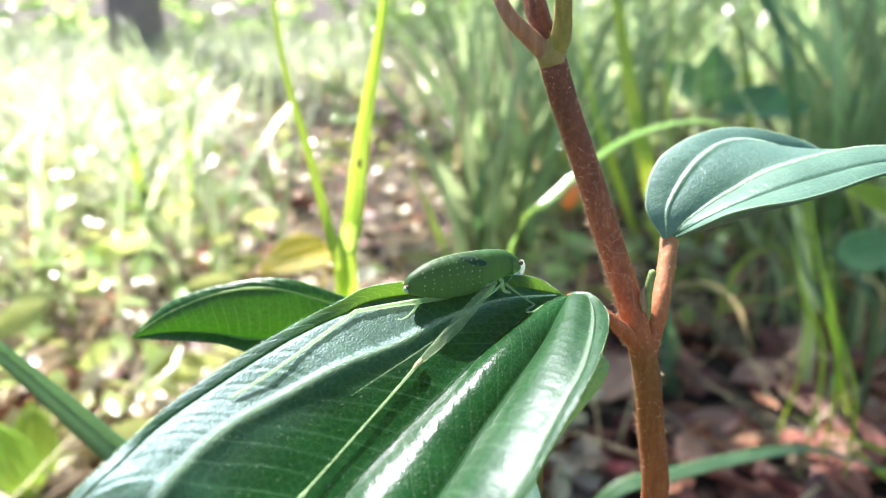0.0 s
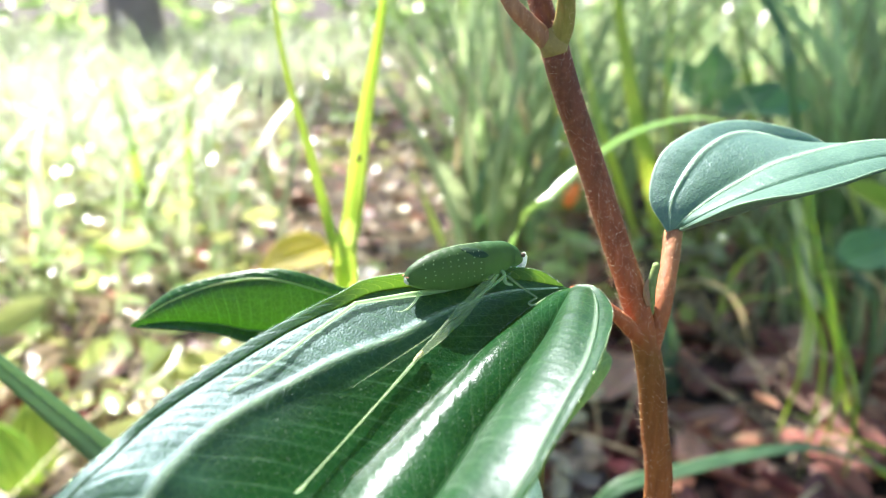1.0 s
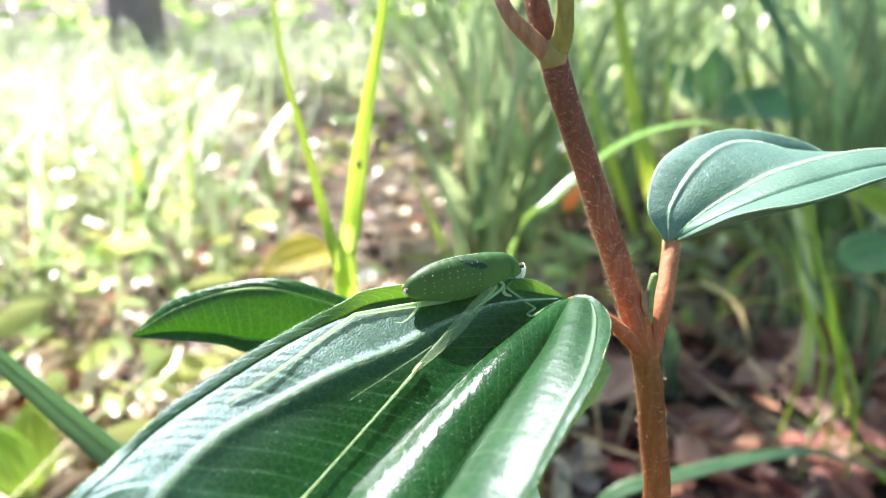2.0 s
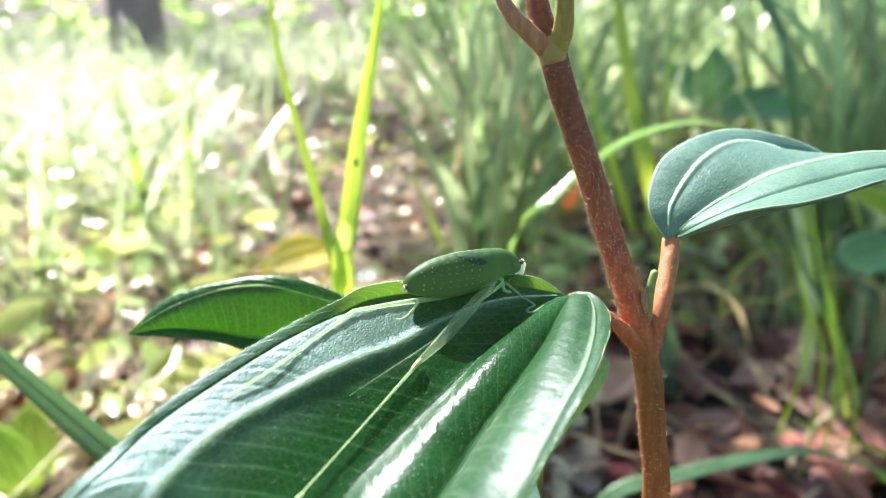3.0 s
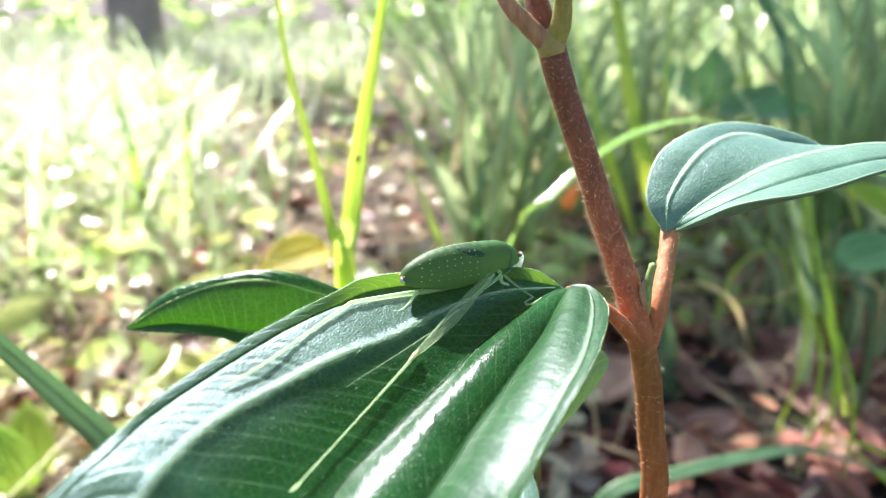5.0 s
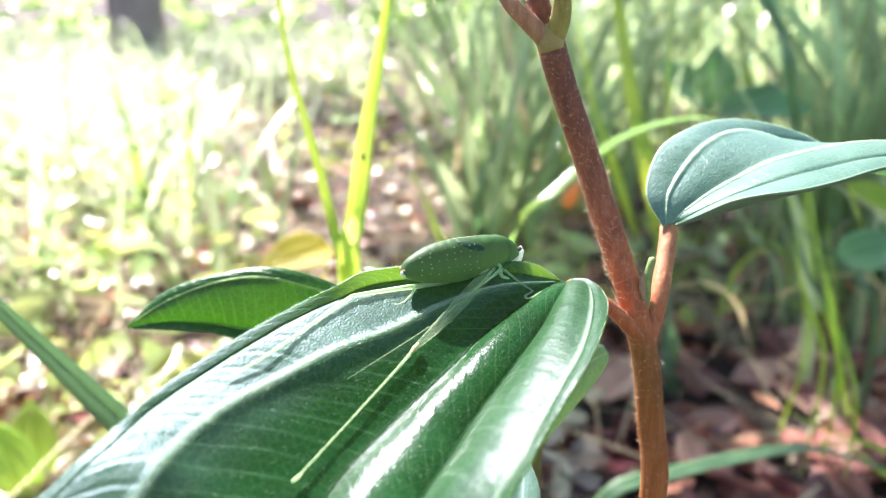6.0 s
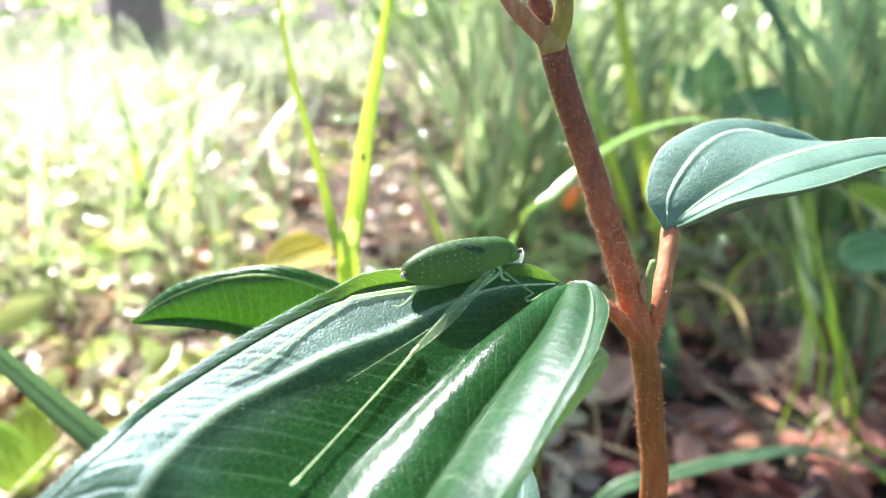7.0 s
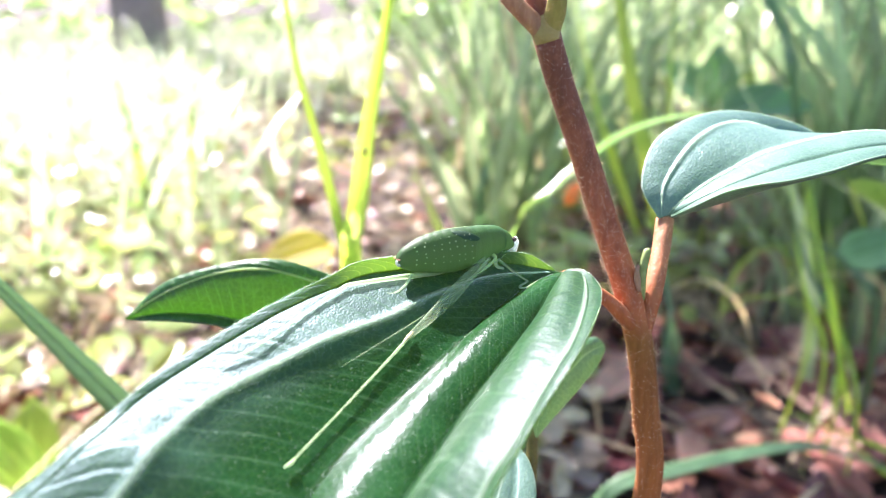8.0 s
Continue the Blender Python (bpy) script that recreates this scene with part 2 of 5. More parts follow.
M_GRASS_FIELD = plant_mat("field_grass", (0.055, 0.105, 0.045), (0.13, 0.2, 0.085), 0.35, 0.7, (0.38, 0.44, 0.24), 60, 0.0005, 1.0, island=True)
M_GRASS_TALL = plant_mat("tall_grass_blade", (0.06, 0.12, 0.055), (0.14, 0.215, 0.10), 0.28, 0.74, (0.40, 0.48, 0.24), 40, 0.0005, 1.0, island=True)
# Near-white straw: the clearing's overexposed sunlight put into its colour.
M_GLARE_STRAW = plant_mat("glare_pale_straw", (0.44, 0.46, 0.32), (0.60, 0.63, 0.48), 0.5, 0.33, (0.6, 0.68, 0.45), 40, 0.0005, 0.4, island=True)
M_DRY_GRASS = plant_mat("dry_grass", (0.28, 0.22, 0.13), (0.42, 0.36, 0.24), 0.6, 0.3, (0.5, 0.42, 0.25), 80, 0.0005, 0.7, island=True)
M_WEED = plant_mat("weed_leaves", (0.10, 0.165, 0.055), (0.22, 0.29, 0.11), 0.2, 0.45, (0.6, 0.62, 0.22), 60, 0.0005, 0.9, island=True)
M_WEED_YOUNG = plant_mat("young_weed_leaf", (0.16, 0.28, 0.03), (0.22, 0.34, 0.06), 0.7, 0.35, (0.5, 0.62, 0.12), 60, 0.0005, 0.3, spec=0.15)
M_DRY_BLADE = plant_mat("straw_blade", (0.34, 0.28, 0.16), (0.46, 0.4, 0.26), 0.55, 0.35, (0.6, 0.52, 0.3), 80, 0.0005, 0.4)
M_WEED_LEAF = plant_mat("weed_leaf", (0.07, 0.16, 0.08), (0.12, 0.24, 0.12), 0.4, 0.3, (0.2, 0.45, 0.06), 60, 0.0005, 0.3)
M_YELLOW = plant_mat("yellowing_leaf", (0.30, 0.26, 0.02), (0.42, 0.34, 0.03), 0.45, 0.4, (0.6, 0.5, 0.03), 60, 0.0005)
M_ORANGE = plant_mat("orange_leaf", (0.5, 0.16, 0.02), (0.62, 0.25, 0.04), 0.5, 0.4, (0.7, 0.3, 0.03), 60, 0.0005)
M_LITTER = plant_mat("dead_leaf", (0.10, 0.03, 0.027), (0.47, 0.175, 0.14), 0.4, 0.05, (0.4, 0.2, 0.1), 50, 0.001, 1.0, island=True)
M_DRY_LEAF = plant_mat("pale_dead_leaf", (0.34, 0.19, 0.15), (0.55, 0.34, 0.27), 0.45, 0.15, (0.45, 0.25, 0.15), 50, 0.001, 0.6)
# Lit copy of the litter: sunlight put into a paler colour.
M_PALE_LITTER = plant_mat("sunlit_pale_leaf", (0.34, 0.28, 0.20), (0.56, 0.49, 0.38), 0.2, 0.2, (0.5, 0.4, 0.3), 50, 0.001, 0.8, island=True)
# Haze over the far trunk is put into this lightened colour.
M_BARK = plant_mat("tree_bark", (0.27, 0.22, 0.22), (0.42, 0.36, 0.36), 0.85, 0, scale=18, bump=0.01)
M_SOIL = plant_mat("forest_soil", (0.016, 0.009, 0.008), (0.055, 0.033, 0.025), 0.9, 0, scale=14, bump=0.01)
# Lighter copy of the crown leaves: sunlight put into the bush colour.
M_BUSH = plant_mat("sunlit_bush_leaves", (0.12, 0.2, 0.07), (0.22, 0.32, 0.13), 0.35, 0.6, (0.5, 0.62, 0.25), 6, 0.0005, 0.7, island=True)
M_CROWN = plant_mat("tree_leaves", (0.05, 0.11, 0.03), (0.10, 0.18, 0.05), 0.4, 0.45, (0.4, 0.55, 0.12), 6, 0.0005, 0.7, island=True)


# ---- builders ----
def mesh_from(name, verts, faces, smooth=True, uvs=None, rungs=None):
    me = bpy.data.meshes.new(name)
    me.from_pydata([tuple(v) for v in verts], [], faces)
    for title, values in (("UVMap", uvs), ("rungs", rungs)):
        if values is not None:
            at = np.zeros(len(me.loops), int)
            me.loops.foreach_get("vertex_index", at)
            me.uv_layers.new(name=title).data.foreach_set("uv", np.array(values, float)[at].ravel())
    me.polygons.foreach_set("use_smooth", [smooth] * len(me.polygons))
    me.update()
    return me


def part(name, me, material, parent=None, label="", at=None):
    ob = new(name, me)
    if material:
        me.materials.append(material)
    if at is not None:
        ob.location = at
    if parent is not None:
        ob.parent = parent
    if label:
        tagged(ob, label)
    return ob


def spline(points, count):
    """Points along a smooth curve through the given ones, evenly spread over its length."""
    p = np.array(points, float)
    p = np.vstack([2 * p[0] - p[1], p, 2 * p[-1] - p[-2]])
    fine = []
    for i in range(1, len(p) - 2):
        for t in np.linspace(0, 1, 24, endpoint=False):
            a, b, c, d = p[i - 1:i + 3]
            fine.append(0.5 * (2 * b + (c - a) * t + (2 * a - 5 * b + 4 * c - d) * t * t + (3 * b - a - 3 * c + d) * t ** 3))
    fine.append(p[-2])
    fine = np.array(fine)
    run = np.concatenate([[0], np.cumsum(np.linalg.norm(np.diff(fine[:, :3], axis=0), axis=1))])
    want = np.linspace(0, run[-1], count)
    return np.stack([np.interp(want, run, fine[:, k]) for k in range(fine.shape[1])], 1)


def tube_data(points, radii, count=24, segs=10, flat=1.0, wobble=0.0, seed=0):
    """A round-ended tube along a curve; radii are spread over it. flat squeezes it sideways."""
    c = spline(points, count)
    r = np.interp(np.linspace(0, 1, count), np.linspace(0, 1, len(radii)), radii)
    tan = np.gradient(c, axis=0)
    tan /= np.linalg.norm(tan, axis=1)[:, None]
    side = np.cross(tan[0], (0.31, 0.17, 0.93) if abs(tan[0][2]) < 0.9 else (1, 0.1, 0))
    rng = np.random.RandomState(seed)
    verts, faces = [], []
    for i in range(count):
        side = side - tan[i] * side.dot(tan[i])
        side /= np.linalg.norm(side)
        up = np.cross(tan[i], side)
        rr = r[i] * (1 + wobble * rng.uniform(-1, 1))
        for k in range(segs):
            a = 2 * math.pi * k / segs
            verts.append(c[i] + rr * (math.cos(a) * side * flat + math.sin(a) * up))
    for i in range(count - 1):
        for k in range(segs):
            a, b = i * segs + k, i * segs + (k + 1) % segs
            faces.append((a, b, b + segs, a + segs))
    for i, turn in ((0, -1), (count - 1, 1)):
        verts.append(c[i] + turn * tan[i] * r[i] * 0.6)
        for k in range(segs):
            a, b = i * segs + k, i * segs + (k + 1) % segs
            faces.append((a, b, len(verts) - 1) if turn > 0 else (b, a, len(verts) - 1))
    return verts, faces


def tube(name, points, radii, material, parent, label="", scale=1.0, **kw):
    v, f = tube_data(np.array(points) * scale, np.array(radii) * scale, **kw)
    return part(name, mesh_from(name, v, f), material, parent, label)


def loft(veins, pillow, nu=120, nv=16, crinkle=0.0, thick=0.25, seed=3, ridges=(), rungs=26, slant=0.0, midrib=0):
    """A leaf blade spread between its lengthwise veins (each a curve from base to tip), puffed up between them. In millimetres."""
    rng = np.random.RandomState(seed)
    lines = np.array([spline(v, nu) for v in veins])
    cols = []
    for j in range(len(lines) - 1):
        b, c = lines[j], lines[j + 1]
        last = j == len(lines) - 2
        for s in np.linspace(0, 1, nv + 1 if last else nv, endpoint=last):
            cols.append(b + (c - b) * s)
    grid = np.array(cols)                       # across, along, xyz
    du, dv = np.gradient(grid, axis=1), np.gradient(grid, axis=0)
    nrm = np.cross(dv, du)
    nrm /= np.linalg.norm(nrm, axis=2)[:, :, None] + 1e-9
    flip = False
    if (nrm.mean((0, 1)) * np.array((0, -0.5, 0.85))).sum() < 0:
        nrm = -nrm
        flip = True
    w, l = grid.shape[:2]
    v = np.linspace(0, len(lines) - 1, w)
    u = np.linspace(0, 1, l)
    s = v % 1.0
    s[-1] = 1.0
    amp = np.array([pillow[min(int(x), len(pillow) - 1)] for x in v])
    amp[-1] = pillow[-1]
    ends = np.clip(u * 7, 0, 1) * np.clip((1 - u) * 6, 0, 1)
    near = np.abs(s - 0.5)
    puff = (amp * (1 - (2 * near) ** 2))[:, None] * ends[None]
    sway = np.array([[noise.noise((a * 7.0, b * 0.9, seed)) for a in u] for b in v])
    bowed = np.minimum(np.abs(v - midrib), 1) + 0.35 * np.maximum(np.abs(v - midrib) - 1, 0)
    phase = (u[None] - slant * bowed[:, None]) * rungs + 0.3 * (1 - (2 * near) ** 2)[:, None] + 0.25 * sway
    depth = np.array([crinkle[min(int(x), len(crinkle) - 1)] for x in v]) if isinstance(crinkle, tuple) else np.full(w, crinkle)
    cross = -np.exp(-(((phase + 0.07) % 1 - 0.5) / 0.13) ** 2) + 0.55 * np.exp(-(((phase - 0.10) % 1 - 0.5) / 0.16) ** 2)
    cross *= (depth * (1 - (2 * near) ** 4))[:, None] * ends[None]
    crinkle = depth.mean()
    rough = np.zeros((w, l))
    for _ in range(30):
        kx, ky, ph = rng.uniform(2, 40), rng.uniform(1, 30), rng.uniform(0, 6.3)
        rough += np.sin(kx * v[:, None] / len(lines) * 3 + ky * u[None] * 3 + ph)
    for at, high, wide in ridges:
        puff += (high * np.exp(-((v - at) / wide) ** 2))[:, None] * (ends * np.linspace(1, 0.5, l))[None]
    grid = grid + nrm * (puff + cross + rough * crinkle * 0.045 * ends[None])[:, :, None]
    low = grid - nrm * thick
    verts = np.concatenate([grid.reshape(-1, 3), low.reshape(-1, 3)]) / 1000
    uv = [(u[i], v[j] / (len(lines) - 1)) for j in range(w) for i in range(l)] * 2
    q = lambda j, i: j * l + i
    off = w * l
    faces = []
    for j in range(w - 1):
        for i in range(l - 1):
            a, b, c, d = q(j, i), q(j + 1, i), q(j + 1, i + 1), q(j, i + 1)
            faces += [(a, b, c, d), (a + off, d + off, c + off, b + off)]
    rim = [q(j, 0) for j in range(w)] + [q(w - 1, i) for i in range(1, l)] + [q(j, l - 1) for j in range(w - 2, -1, -1)] + [q(0, i) for i in range(l - 2, 0, -1)]
    for a, b in zip(rim, rim[1:] + rim[:1]):
        faces.append((b, a, a + off, b + off))
    if flip:
        faces = [t[::-1] for t in faces]
    turns = np.stack([phase.ravel(), np.repeat(v, l)], 1)
    return mesh_from("leaf", verts, faces, uvs=uv, rungs=np.concatenate([turns, turns])), grid / 1000, nrm


def hairs(points, ways, length, width, seed=1):
    """Many fine bristles in one mesh: three-sided needles at points, along ways."""
    rng = np.random.RandomState(seed)
    verts, faces = [], []
    for p, w in zip(points, ways):
        w = np.array(w) + rng.normal(0, 0.28, 3)
        w /= np.linalg.norm(w)
        a = np.cross(w, (0.3, 0.5, 0.81))
        a /= np.linalg.norm(a)
        b = np.cross(w, a)
        ln = length * rng.uniform(0.5, 1.25)
        k = len(verts)
        for t in range(3):
            ang = t * 2.094
            verts.append(p + width * (math.cos(ang) * a + math.sin(ang) * b))
        verts.append(p + w * ln)
        faces += [(k, k + 1, k + 3), (k + 1, k + 2, k + 3), (k + 2, k, k + 3)]
    return mesh_from("bristles", verts, faces, False)


def stem_hairs(points, radii, number, length, width, upward=0.35, seed=1, toward=None):
    c = spline(points, 200)
    r = np.interp(np.linspace(0, 1, 200), np.linspace(0, 1, len(radii)), radii)
    tan = np.gradient(c, axis=0)
    tan /= np.linalg.norm(tan, axis=1)[:, None]
    rng = np.random.RandomState(seed)
    ps, ws = [], []
    for _ in range(number):
        i = rng.randint(200)
        side = np.cross(tan[i], rng.normal(0, 1, 3)) if toward is None else np.array(toward) + rng.normal(0, 0.06, 3)
        side -= tan[i] * side.dot(tan[i])
        side /= np.linalg.norm(side)
        ps.append((c[i] + side * r[i] * 0.97) / 1000)
        ws.append(side + upward * tan[i])
    return hairs(ps, ws, length / 1000, width / 1000, seed)


def ribbon(points, widths, facing, fold=0.25, count=40, thick=0.0003):
    """A grass blade: a folded strip along a curve, closed below, tapering as widths say."""
    c = spline(points, count)
    w = np.interp(np.linspace(0, 1, count), np.linspace(0, 1, len(widths)), widths)
    tan = np.gradient(c, axis=0)
    tan /= np.linalg.norm(tan, axis=1)[:, None]
    verts, faces = [], []
    for i in range(count):
        side = np.cross(tan[i], facing)
        side /= np.linalg.norm(side) + 1e-9
        out = np.cross(side, tan[i])
        for s, h in ((-1, 0), (-0.5, -0.7), (0, -1), (0.5, -0.7), (1, 0)):
            verts.append(c[i] + side * s * w[i] / 2 + out * h * fold * w[i] / 2)
        for s, h in ((-1, 0), (-0.5, -0.7), (0, -1), (0.5, -0.7), (1, 0)):
            verts.append(c[i] + side * s * w[i] / 2 + out * (h * fold * w[i] / 2 - thick))
    for i in range(count - 1):
        a, b = i * 10, i * 10 + 10
        for k in range(4):
            faces.append((a + k, a + k + 1, b + k + 1, b + k))
            faces.append((a + 5 + k, b + 5 + k, b + 6 + k, a + 6 + k))
        faces += [(a, b, b + 5, a + 5), (a + 4, a + 9, b + 9, b + 4)]
    return mesh_from("blade", verts, faces)


def grass_blade(points, widths, material, label, facing=(0.15, -1, 0.1), fold=0.25, group=""):
    """One blade of grass, rooted at its first point."""
    base = np.array(points[0])
    me = ribbon(np.array(points) - base, widths, np.array(facing, float), fold)
    ob = part("grass_blade", me, material, None, at=base)
    rib = np.array(points) - base - np.array(facing, float) / np.linalg.norm(facing) * (np.array(widths)[:, None] * fold * 0.42 + 0.0002)
    tube("midrib", rib, [0.0005, 0.0004, 0.0002], material, ob, "", count=40, segs=6)
    return tagged(ob, label, "grass", group)


# ---- the leafy plant with the insect on it; millimetres from its fork, fitted to the camera's view ----
FORK = Vector((0.03, 0.0925, 0.4031))
ROOT = Vector((0.046, 0.118, 0.0))
plant = tagged(new("sapling"), "young wild shrub with hairy red stem and glossy veined leaves", "shrub")
plant.location = ROOT
LIFT = np.array(FORK - ROOT) * 1000


def P(*points):
    """Points given from the fork, moved to the plant's root."""
    return [np.array(p) + LIFT for p in points]


LOW = P((16, 25, -403), (13, 17, -250), (6.5, 4.5, -100), (4.2, 1.5, -50), (4, -1.4, -27.4), (2.6, -0.3, -16.5), (1, 0.3, -5.9), (0.1, 0.7, -0.4))
LOW_R = [3.4, 3.0, 2.6, 2.35, 2.2, 2.15, 2.2, 2.5]
HIGH = P((0.1, 0.2, -1.1), (-1.8, 2.7, 4.3), (-4.6, 6.8, 12.7), (-8.2, 10.7, 23.5), (-11.7, 12.6, 32.9), (-13.9, 13.4, 39.7))
HIGH_R = [2.3, 2.35, 2.25, 2.15, 2.0, 2.1]
TOP = P((-13.9, 13.4, 39.7), (-15.2, 14.7, 43.2), (-16.5, 17.8, 48.7), (-17.9, 24.8, 59.3))
STEM, STEM_R = LOW[:-1] + HIGH[1:], LOW_R[:-1] + HIGH_R[1:]
stem = tube("main_stem", STEM, STEM_R, M_STEM, plant, "hairy main stem, brown below and reddish above", 0.001, count=130, segs=18, wobble=0.015)
part("bristles", stem_hairs(LOW[3:], [2.35, 2.2, 2.15, 2.2, 2.4], 300, 0.7, 0.026, 0.6, seed=4), M_HAIR, stem)
part("bristles", stem_hairs(LOW[3:], [2.35, 2.2, 2.15, 2.2, 2.4], 1500, 0.22, 0.010, 0.9, seed=14), M_BRISTLE, stem)
part("bristles", stem_hairs(HIGH, HIGH_R, 520, 0.8, 0.013, 0.6, seed=5), M_BRISTLE, stem)
part("bristles", stem_hairs(HIGH, HIGH_R, 230, 0.9, 0.026, 0.45, seed=15), M_HAIR, stem)
part("bristles", stem_hairs(HIGH, HIGH_R, 2600, 0.26, 0.009, 1.1, seed=16), M_BRISTLE, stem)
part("bristles", stem_hairs(HIGH, HIGH_R, 70, 0.5, 0.014, 1.2, seed=17, toward=(0.1, -1, 0.1)), M_HAIR, stem)
stem = tube("top_stem", TOP, [1.9, 1.75, 1.7, 1.5], M_STEM, plant, "", 0.001, count=30, segs=14, wobble=0.02, seed=3)
part("bristles", stem_hairs(TOP, [1.9, 1.75, 1.7, 1.5], 260, 0.8, 0.012, 0.5, seed=6), M_BRISTLE, stem)

tube("node", P((-13.6, 12.9, 38.3), (-13.9, 13.1, 39.5), (-14.2, 13.6, 40.8), (-14.6, 14.2, 41.8)), [1.95, 2.1, 2.05, 1.6], M_NODE, plant, "olive green swollen node", 0.001, count=12, segs=16)
PETIOLES = (
    ("right", P((0.9, 0.3, -3.2), (2.8, 3.3, 3.1), (4.7, 7.5, 7.8), (5.9, 11, 11.6)), [1.3, 1.5, 1.35, 1.4], M_TAN),
    ("left", P((0.7, 0.4, -2.9), (-2, 0, -0.2), (-5.3, -0.9, 3.2), (-8.8, -1.3, 5.6), (-12.1, -2.2, 7.3)), [1.1, 1.2, 1.0, 0.9, 0.8], M_STEM),
    ("top_left", P((-13.8, 13.1, 38.9), (-15.3, 13, 40.6), (-17.4, 12.8, 42.4), (-20.3, 12.3, 45.2), (-22, 14.6, 48.7), (-23.9, 23.9, 56.9)), [1.6, 1.35, 1.05, 0.95, 0.95, 0.9], M_PETIOLE),
    ("top_right", P((-13.7, 13.2, 39), (-13.1, 12.7, 41.1), (-12.8, 11.7, 43), (-12.9, 10.4, 46), (-13.2, 8.7, 50), (-12.4, 4.2, 55.2)), [1.6, 1.55, 1.25, 1.15, 1.1, 1.1], M_PETIOLE_GREEN),
)
for side, pts, rad, m in PETIOLES:
    pet = tube("petiole", pts, rad, m, plant, "", 0.001, count=26, segs=12, wobble=0.02)
    part("bristles", stem_hairs(pts, rad, 420, 0.5, 0.012, 0.6, seed=8), M_BRISTLE, pet)
tube("bud", P((0.7, 1.8, 1.9), (0.6, 2.3, 5.3), (0.9, 2.7, 7.8), (1.3, 3.1, 9.3)), [0.55, 0.75, 0.7, 0.6], M_BUD, plant, "small green axillary bud", 0.001, count=16, segs=8)
tube("bud", P((-0.1, 0.9, 3.7), (-0.5, 1.3, 6.3), (-0.2, 1.7, 7.4)), [0.4, 0.55, 0.2], M_BUD_SCALE, plant, "dry brown bud scale", 0.001, count=12, segs=8)

# the large leaf that carries the insect: margins and five veins from base to tip, placed from pixel positions, depths
# tuned for its highlights
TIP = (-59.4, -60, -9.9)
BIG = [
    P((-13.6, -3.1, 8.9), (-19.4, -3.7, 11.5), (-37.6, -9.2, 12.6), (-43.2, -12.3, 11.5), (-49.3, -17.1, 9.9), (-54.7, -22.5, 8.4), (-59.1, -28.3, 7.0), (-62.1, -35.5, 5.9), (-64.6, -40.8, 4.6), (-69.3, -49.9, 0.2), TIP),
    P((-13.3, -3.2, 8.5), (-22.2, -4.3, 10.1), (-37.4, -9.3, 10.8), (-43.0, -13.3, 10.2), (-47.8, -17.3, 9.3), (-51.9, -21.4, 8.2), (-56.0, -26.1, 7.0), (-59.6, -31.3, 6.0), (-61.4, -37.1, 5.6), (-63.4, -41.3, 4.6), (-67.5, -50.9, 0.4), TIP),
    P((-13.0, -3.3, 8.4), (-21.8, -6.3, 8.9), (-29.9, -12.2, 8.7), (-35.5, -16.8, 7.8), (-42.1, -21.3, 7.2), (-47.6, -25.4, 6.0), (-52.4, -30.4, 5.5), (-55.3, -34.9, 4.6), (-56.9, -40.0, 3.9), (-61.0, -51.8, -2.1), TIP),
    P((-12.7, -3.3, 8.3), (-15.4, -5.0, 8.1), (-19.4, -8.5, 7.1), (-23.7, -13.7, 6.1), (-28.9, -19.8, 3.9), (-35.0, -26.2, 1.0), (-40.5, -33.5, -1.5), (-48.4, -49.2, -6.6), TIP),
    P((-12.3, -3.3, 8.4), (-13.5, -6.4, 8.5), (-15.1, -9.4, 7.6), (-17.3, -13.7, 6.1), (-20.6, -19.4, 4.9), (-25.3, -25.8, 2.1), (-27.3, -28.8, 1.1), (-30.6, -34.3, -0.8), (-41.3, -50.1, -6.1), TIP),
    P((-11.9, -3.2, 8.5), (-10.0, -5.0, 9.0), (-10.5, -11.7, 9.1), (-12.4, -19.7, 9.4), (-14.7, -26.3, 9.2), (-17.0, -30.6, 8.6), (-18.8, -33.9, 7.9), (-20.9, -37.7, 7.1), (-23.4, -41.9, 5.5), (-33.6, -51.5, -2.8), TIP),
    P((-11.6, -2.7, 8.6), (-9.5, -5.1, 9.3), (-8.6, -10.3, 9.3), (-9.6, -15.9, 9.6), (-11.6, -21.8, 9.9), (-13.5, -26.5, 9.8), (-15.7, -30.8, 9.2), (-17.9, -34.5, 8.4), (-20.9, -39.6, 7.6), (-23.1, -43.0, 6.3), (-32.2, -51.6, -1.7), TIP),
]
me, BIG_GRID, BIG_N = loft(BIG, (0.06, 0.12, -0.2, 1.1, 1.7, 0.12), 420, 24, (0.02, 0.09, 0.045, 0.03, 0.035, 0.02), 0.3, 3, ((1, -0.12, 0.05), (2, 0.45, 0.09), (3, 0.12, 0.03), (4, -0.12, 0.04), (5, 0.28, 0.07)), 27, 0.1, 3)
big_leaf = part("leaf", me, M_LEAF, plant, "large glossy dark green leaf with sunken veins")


def fringe(grid, k, parent, number, length, seed):
    """Fine pale hairs along one margin of a blade."""
    rng = np.random.RandomState(seed)
    edge, inner = (grid[0], grid[2]) if k == 0 else (grid[-1], grid[-3])
    ps, ws = [], []
    for _ in range(number):
        i = rng.randint(2, len(edge) - 2)
        t = rng.rand()
        ps.append(edge[i] * (1 - t) + edge[i + 1] * t)
        w = edge[i] - inner[i]
        ws.append(w / (np.linalg.norm(w) + 1e-9) * 0.8 + np.array((0, 0, 0.5)))
    part("hair_fringe", hairs(ps, ws, length / 1000, 0.000016, seed), M_FRINGE, parent, "fine pale hairs along the margin")


